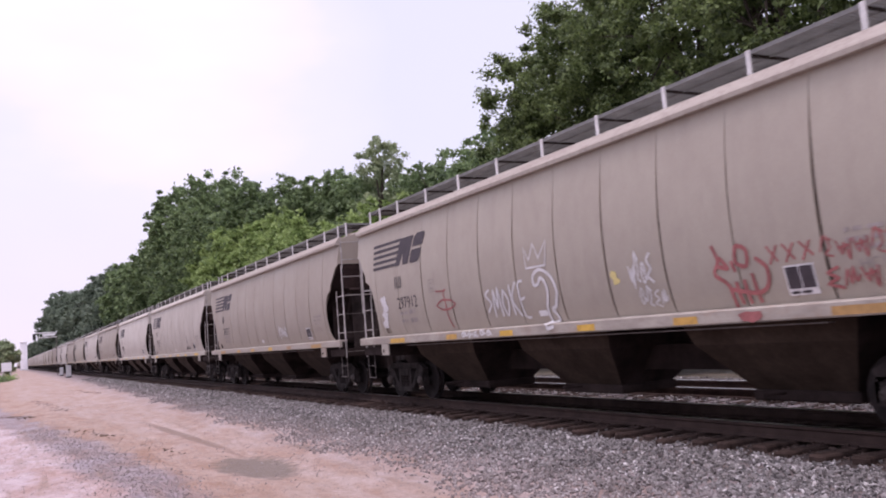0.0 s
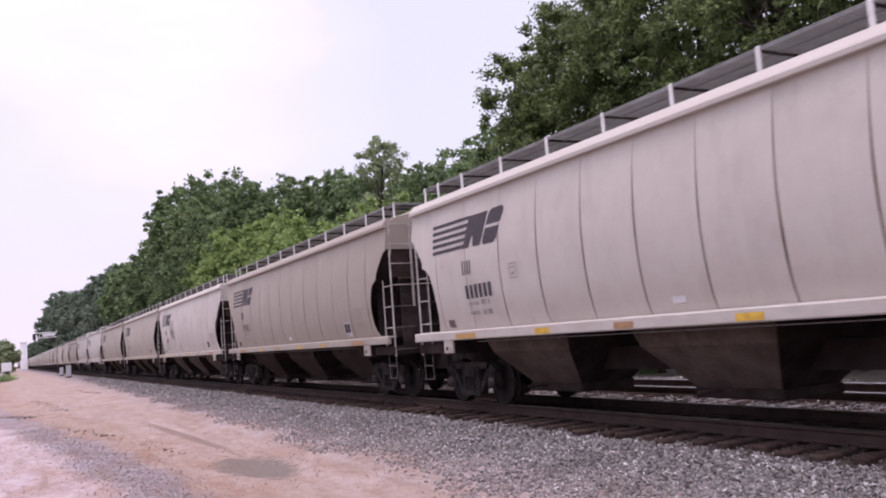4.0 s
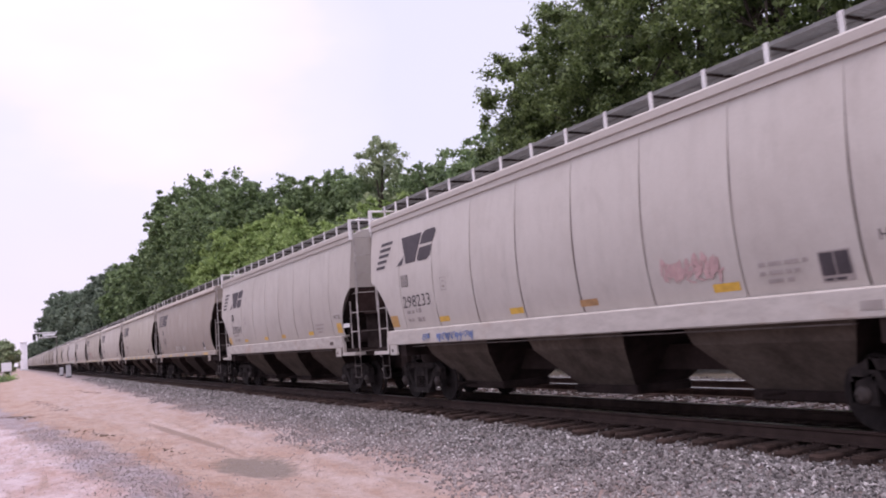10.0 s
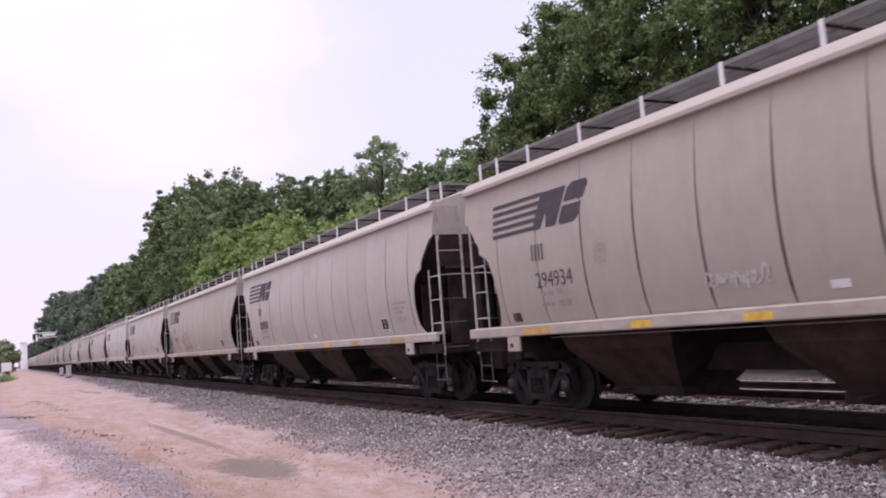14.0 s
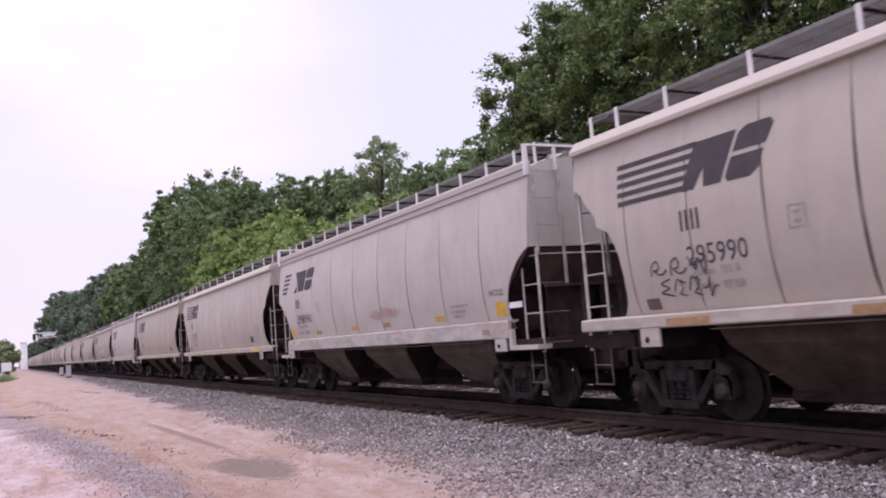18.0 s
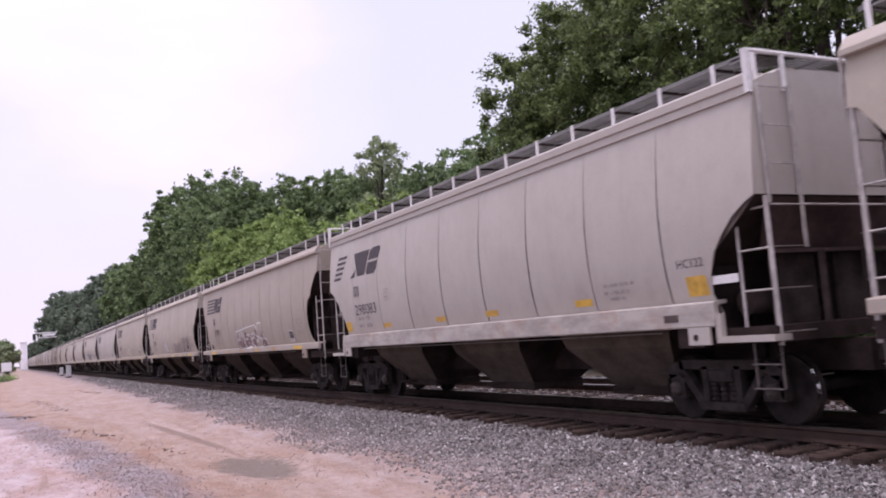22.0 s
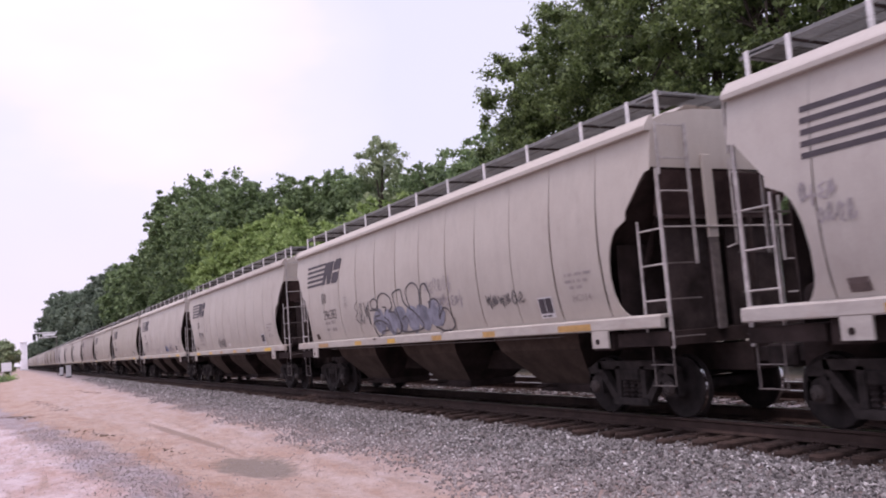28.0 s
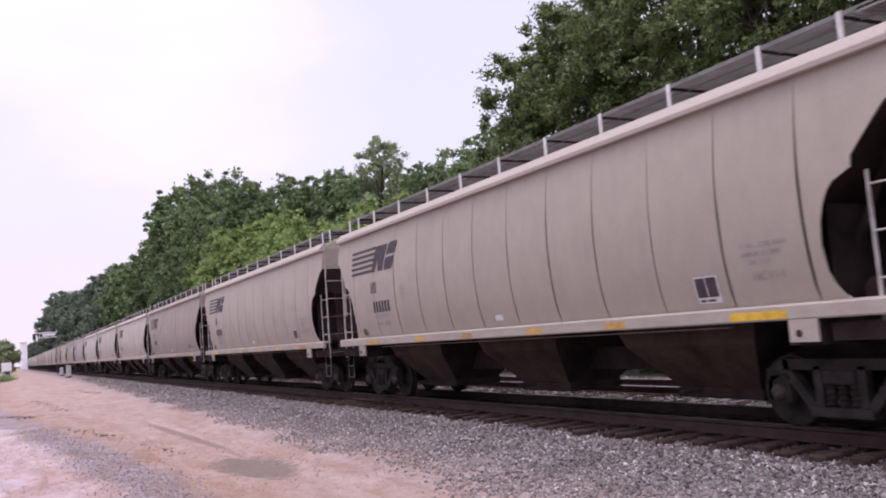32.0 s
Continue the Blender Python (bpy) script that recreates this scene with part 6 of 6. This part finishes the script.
# ---------------------------------------------------------------- trees
def tree(x, y, h, r, leaf, size, n, seed, low=0.25, label="", blobs=9, slim=1.0, clumps=70, fine=0.15, open_crown=0.0):
    """A leafy tree: tapered trunk, limbs to leaf clumps, a crown of single leaves with gaps."""
    rnd, rng = random.Random(seed), np.random.default_rng(seed)
    z0 = ground_z(x, y) - 0.1
    thing = new("tree")
    thing.location = (x, y, z0)
    tagged(thing, label, "tree", "trees along the railway")
    # sprays of leaves along an uneven crown, thicker towards its skin, with holes between the boughs
    lobes, centres = [], []
    zc, rz = h * (1 + low) / 2, h * (1 - low) / 2
    rc = fine * r
    while len(centres) < clumps:
        d = Vector((rnd.gauss(0, 1), rnd.gauss(0, 1), rnd.gauss(0, 1))).normalized()
        lump = 0.93 + 0.20 * noise.noise((d.x * 1.7 + seed, d.y * 1.7, d.z * 1.7)) + 0.20 * noise.noise((d.x * 4.3 + seed, d.y * 4.3, d.z * 4.3))
        q = min(1.04, lump) * rnd.uniform(0.10, 1.0) ** 0.40
        taper = 1.0 - 0.18 * max(0.0, d.z) ** 2
        c = (d.x * q * (r - rc * 0.5) * slim * taper, d.y * q * (r - rc * 0.5) * slim * taper, zc + d.z * q * (rz - rc * 0.4))
        if noise.noise((c[0] * 0.42 + seed, c[1] * 0.42, c[2] * 0.55)) < -0.42 + open_crown:
            continue
        centres.append(c)
    for k in range(blobs):
        c = centres[k * (clumps // blobs)]
        lobes.append((c[0] * 0.7, c[1] * 0.7, zc + (c[2] - zc) * 0.7, rc))
    b = bmesh.new()
    bend = [Vector((rnd.uniform(-0.3, 0.3), rnd.uniform(-0.3, 0.3), h * q)) for q in (0, 0.2, 0.4, 0.6, 0.82)]
    bend[0] = Vector((0, 0, 0))
    rad = [0.022 * h * q for q in (1.0, 0.75, 0.6, 0.4, 0.15)]
    for i in range(4):
        bar(b, bend[i], bend[i + 1], (rad[i], rad[i + 1]), 9)
    part("trunk", b, BARK, thing)
    for k, (lx, ly, lz, lr) in enumerate(lobes):
        b = bmesh.new()
        base = bend[1].lerp(bend[3], min(1, max(0, (lz / h - 0.3) * 1.3)))
        mid = base.lerp(Vector((lx, ly, lz)), 0.55) + Vector((0, 0, -0.04 * h))
        bar(b, base, mid, (0.009 * h, 0.006 * h), 6); bar(b, mid, (lx, ly, lz), (0.006 * h, 0.003 * h), 6)
        for c in centres[k::blobs][:14]:
            if (Vector(c) - Vector((lx, ly, lz))).length < r * 0.8:
                bar(b, (lx, ly, lz), c, (0.0026 * h, 0.0008 * h), 4)
        part("limb", b, BARK, thing)
    # leaves: rounded boughs, each a shell of leaves that face outwards and up
    per = n // len(centres)
    cs = np.repeat(np.array(centres), per, 0)
    m = len(cs)
    cr = np.repeat(rng.uniform(0.55, 1.50, len(centres)) * rc, per)[:, None]
    out_d = rng.normal(0, 1, (m, 3)); out_d /= np.linalg.norm(out_d, axis=1)[:, None]
    rough = np.repeat(rng.uniform(0, 9, (len(centres), 3)), per, 0)
    knob = 0.78 + 0.30 * np.sin(out_d * 4.1 + rough).prod(1)[:, None] + 0.12 * np.sin(out_d * 9.0 + rough).sum(1)[:, None]
    pos = cs + out_d * cr * np.repeat(rng.uniform(0.6, 1.35, (len(centres), 3)) * np.array([1.0, 1.0, 0.72]), per, 0) * knob * rng.uniform(0.08, 1.5, (m, 1)) ** 0.7
    nrm = out_d * 0.6 + rng.normal(0, 0.80, (m, 3)) + np.array([0, 0, 0.55])
    nrm /= np.linalg.norm(nrm, axis=1)[:, None]
    a = np.cross(nrm, rng.normal(0, 1, (m, 3))); a /= np.linalg.norm(a, axis=1)[:, None]
    c = np.cross(nrm, a)
    s = size * rng.uniform(0.6, 1.3, (m, 1))
    v = np.stack([pos - a * s * 0.9, pos + a * s * 0.8 + c * s * 0.62, pos + a * s * 0.8 - c * s * 0.62], 1)
    ob = new("crown", mesh_of("crown", v.reshape(-1, 3), np.arange(m * 3).reshape(m, 3), leaf))
    ob.parent = thing
    return thing


OAK = "tall dark green oak with a dense leafy crown"
MIXED = "mid-green broadleaf tree behind the second track"
BUSHY = "bright green young tree with a low bushy crown"
FARW = "distant green tree beside the line"
# the tall trees opposite the camera
tree(-33.2, 26.0, 18.9, 6.2, LEAF_OAK, 0.100, 140000, 11, 0.27, OAK, 9, clumps=980, fine=0.080, open_crown=0.14)
tree(-26.0, 26.5, 21.5, 6.0, LEAF_OAK, 0.115, 90000, 12, 0.16, OAK, 9, clumps=620, fine=0.085, open_crown=0.08)
tree(-19.5, 26.0, 22.0, 6.4, LEAF_OAK, 0.115, 84000, 13, 0.16, OAK, 9, clumps=560, fine=0.085, open_crown=0.14)
tree(-12.0, 26.0, 22.0, 6.5, LEAF_OAK, 0.21, 30000, 14, 0.16, OAK, 8, clumps=300)
# an unseen tree, added to the right of the view for its shade
tree(-4.0, 27.0, 20.0, 6.5, LEAF_OAK, 0.30, 9000, 15, 0.16, OAK, 6, clumps=160)
# lower trees further along
for k, (x, y, h, r, leaf, low) in enumerate((
        (-47.0, 28.0, 13.8, 4.8, LEAF_DARK, 0.06), (-53.0, 27.5, 13.6, 4.4, LEAF_DARK, 0.06), (-58.5, 28.5, 13.3, 3.6, LEAF_MID, 0.06),
        (-64.0, 26.5, 14.9, 3.5, LEAF_MID, 0.08), (-67.5, 25.5, 15.5, 3.4, LEAF_MID, 0.08), (-72.0, 24.5, 16.2, 3.8, LEAF_MID, 0.08),
        (-74.0, 22.5, 15.8, 4.4, LEAF_DARK, 0.08), (-79.0, 21.0, 17.0, 4.8, LEAF_DARK, 0.08), (-87.0, 20.5, 18.4, 5.2, LEAF_DARK, 0.08),
        (-95.0, 20.0, 19.9, 5.4, LEAF_DARK, 0.08), (-105.0, 19.5, 20.6, 5.0, LEAF_DARK, 0.06), (-114.5, 18.8, 21.9, 3.6, LEAF_DARK, 0.06),
        (-122.0, 19.0, 18.0, 5.0, LEAF_DARK, 0.04), (-41.0, 24.0, 11.0, 3.8, LEAF_DARK, 0.04))):
    tree(x, y, h * 1.12, r * 1.08, leaf, 0.105 + 0.0011 * abs(x), 37000, 20 + k, low, MIXED if leaf is LEAF_MID else OAK, 6, clumps=900, fine=0.088, open_crown=0.34 if k == 11 else 0.0)
tree(-59.6, 26.0, 19.2, 2.5, LEAF_PALE, 0.12, 12000, 40, 0.35, "slender pale green tree with an open crown", 6, clumps=210, fine=0.16, open_crown=0.20)
# a second row behind them closes the canopy
for k, (x, y, h, r) in enumerate(((-50, 32, 16.0, 5.2), (-57.5, 32, 16.2, 5.2), (-66, 31, 16.5, 5.2), (-75, 29, 18.4, 5.4), (-86, 26, 19.8, 5.6))):
    tree(x, y, h, r, LEAF_MID, 0.19, 22000, 110 + k, 0.05, MIXED, 6, clumps=600, fine=0.09)
# bright undergrowth trees close to the line
for k, (x, h, r) in enumerate(((-39, 8.8, 3.2), (-45, 9.8, 3.4), (-50, 9.8, 3.4), (-55.5, 10.4, 3.6), (-61, 11.5, 3.8), (-68, 12.0, 3.8), (-75.5, 12.9, 4.2), (-84, 12.8, 4.2), (-92, 13.3, 4.2), (-100, 12.6, 4.0))):
    tree(x, 18.2 + 0.5 * (k % 3), h * 1.06, r * 1.05, LEAF_BRIGHT if k < 8 else LEAF_DARK, 0.11 + 0.009 * k, 26000, 50 + k, 0.04, BUSHY if k < 8 else MIXED, 6, clumps=560, fine=0.10)
for k, x in enumerate((-13, -16.5, -20, -23.5, -27, -30.5, -34)):
    tree(x, 20.5 + 1.3 * (k % 3), 6.0 + k % 3, 3.4, LEAF_DARK, 0.15, 12000, 70 + k, 0.03, "low dark green thicket tree behind the second track", 5, clumps=70)
# far trees that close in on the line; the farther ones have haze in their leaf colour
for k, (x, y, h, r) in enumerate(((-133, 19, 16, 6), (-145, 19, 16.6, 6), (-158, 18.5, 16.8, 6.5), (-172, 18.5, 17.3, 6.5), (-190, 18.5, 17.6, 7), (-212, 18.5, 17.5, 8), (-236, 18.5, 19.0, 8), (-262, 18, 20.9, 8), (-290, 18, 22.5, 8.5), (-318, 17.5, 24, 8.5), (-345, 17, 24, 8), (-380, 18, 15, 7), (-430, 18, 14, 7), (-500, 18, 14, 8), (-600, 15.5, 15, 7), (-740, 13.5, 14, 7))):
    tree(x, y, h * 1.16, r * 1.1, LEAF_HAZED if x < -150 else LEAF_DARK, 0.21 + 0.0011 * abs(x), 17000, 80 + k, 0.02, FARW, 5, clumps=420, fine=0.10)
# haze over these low trees is painted in by their pale leaves
for k, (x, y, h, r) in enumerate(((-205, -1.2, 7.6, 4.3), (-222, -2.6, 8.5, 5), (-240, -7, 9, 5), (-270, -5, 9, 5), (-320, -2.5, 9, 5))):
    tree(x, y, h * 1.1, r * 0.92, LEAF_PALE, 0.34, 8000, 95 + k, 0.02, "distant low tree across the lane", 5, clumps=70)

# ---------------------------------------------------------------- lineside things far down the lane
def relay_cabinet(x, y, w, h, label):
    thing = new("relay_cabinet")
    thing.location = (x, y, ground_z(x, y) - 0.02)
    tagged(thing, label, "cabinet")
    b = bmesh.new(); bevel_box(b, -w / 2, w / 2, -w / 2, w / 2, 0.12, h, 0.03)
    part("housing", b, CABINET, thing)
    b = bmesh.new(); quad_box(b, -w / 2 - 0.05, w / 2 + 0.05, -w / 2 - 0.05, w / 2 + 0.05, h, h + 0.06)
    part("lid", b, CABINET, thing)
    b = bmesh.new(); quad_box(b, -w / 2 - 0.06, w / 2 + 0.06, -w / 2 - 0.06, w / 2 + 0.06, 0.0, 0.14)
    part("plinth", b, SHADED_GRIME, thing)
    b = bmesh.new(); quad_box(b, w / 2, w / 2 + 0.02, -w * 0.4, w * 0.4, 0.25, h - 0.15)
    part("door", b, CABINET, thing)


relay_cabinet(-113.0, 6.35, 0.55, 1.45, "pale grey relay cabinet beside the track")
relay_cabinet(-133.0, 6.55, 0.45, 1.15, "small pale grey relay cabinet beside the track")

signal = new("cantilever_signal")
signal.location = (-138.0, 6.25, -0.36)
tagged(signal, "pale steel cantilever signal reaching over the lane", "signal")
b = bmesh.new(); bar(b, (0, 0, 0), (0, 0, 6.6), 0.04, 10)
part("mast", b, STEP, signal)
b = bmesh.new()
for z in (5.75, 6.45):
    bar(b, (0, 0.1, z), (0, -3.0, z), 0.06, 6)
for k in range(6):
    bar(b, (0, -0.5 * k, 5.75 if k % 2 else 6.45), (0, -0.5 * (k + 1), 6.45 if k % 2 else 5.75), 0.035, 5)
part("arm", b, WHITE_BOARD, signal)
b = bmesh.new(); quad_box(b, 0.05, 0.09, -1.9, -0.2, 5.95, 6.30)
part("board", b, WHITE_BOARD, signal)
b = bmesh.new(); quad_box(b, -0.2, 0.2, -3.15, -2.75, 5.45, 6.35)
bar(b, (0.2, -2.95, 6.1), (0.35, -2.95, 6.1), 0.15, 10)
bar(b, (0.2, -2.95, 5.7), (0.35, -2.95, 5.7), 0.15, 10)
part("signal_head", b, SIGNAL_BLACK, signal)

board = new("lane_sign")
board.location = (-150.0, -0.4, -0.36)
tagged(board, "white square board on two posts by the lane", "sign")
b = bmesh.new(); bevel_box(b, -0.06, 0.06, -0.72, 0.72, 1.2, 2.55, 0.02)
part("panel", b, WHITE_BOARD, board)
for y in (-0.5, 0.5):
    b = bmesh.new(); quad_box(b, -0.05, 0.05, y - 0.05, y + 0.05, 0.0, 1.25)
    part("post", b, CABINET, board)


tower = new("tower")
tower.location = (-420.0, 5.75, -0.5)
tagged(tower, "pale slender tower far down beside the line", "tower")
b = bmesh.new(); bevel_box(b, -1.4, 1.4, -1.4, 1.4, 0.0, 12.0, 0.12)
part("shaft", b, HAZED_TOWER, tower)
b = bmesh.new(); bevel_box(b, -1.6, 1.6, -1.6, 1.6, 12.0, 12.6, 0.10)
part("cap", b, HAZED_TOWER, tower)
b = bmesh.new(); bevel_box(b, -1.7, 1.7, -1.7, 1.7, 0.0, 0.6, 0.08)
part("plinth", b, CABINET, tower)


def shrub(x, y, r, leaf, n, seed, label):
    rng = np.random.default_rng(seed)
    pos = rng.normal(0, 1, (n, 3)) * np.array([r, r, r * 0.45]) * 0.5
    pos[:, 2] = np.abs(pos[:, 2])
    nrm = rng.normal(0, 1, (n, 3)); nrm /= np.linalg.norm(nrm, axis=1)[:, None]
    a = np.cross(nrm, rng.normal(0, 1, (n, 3))); a /= np.linalg.norm(a, axis=1)[:, None]
    c = np.cross(nrm, a)
    s = 0.16 * rng.uniform(0.6, 1.3, (n, 1))
    v = np.stack([pos - a * s, pos - c * s * 0.4, pos + a * s, pos + c * s * 0.4], 1).reshape(-1, 3)
    ob = new("shrub", mesh_of("shrub", v, np.arange(n * 4).reshape(n, 4), leaf))
    ob.location = (x, y, ground_z(x, y) - 0.02)
    return tagged(ob, label, "shrub")


shrub(-125.0, -1.4, 1.5, LEAF_MID, 900, 5, "low green weeds beside the lane")
shrub(-138.0, -0.6, 1.5, LEAF_BRIGHT, 700, 6, "low green weeds beside the lane")


# ---------------------------------------------------------------- what moves
# seconds, and how far the train runs ahead of its even pace
PACE = [(0.0, 0), (8.0, 0), (16.0, 0), (24.0, 0), (27.5, 0), (28.5, 0), (29.0, 0.21), (29.5, 0), (30.5, 0), (32.0, 0)]


def motions():
    for car, x in CARS:
        walk(car, [(t, pose(x + SPEED * t + surge, TRACK_Y, 0)) for t, surge in PACE])
    # wheels roll without slipping: every wheelset turns alike, in its truck's space
    turns = [(f / FPS, math.degrees(SPEED * f / FPS / 0.457) % 360) for f in range(int(32 * FPS) + 1)]
    shared = {}
    for car, x in CARS:
        for o in car.children_recursive:
            if o.name.startswith("wheelset"):
                side = round(o.matrix_basis.translation.x, 2)
                if side not in shared:
                    walk(o, [(t, pose(side, 0, 0.457, 0, a, 0)) for t, a in turns])
                    shared[side] = o
                else:
                    o.rotation_mode = "QUATERNION"
                    keys = o.animation_data_create()
                    keys.action = shared[side].animation_data.action
                    keys.action_slot = shared[side].animation_data.action_slot


motions()
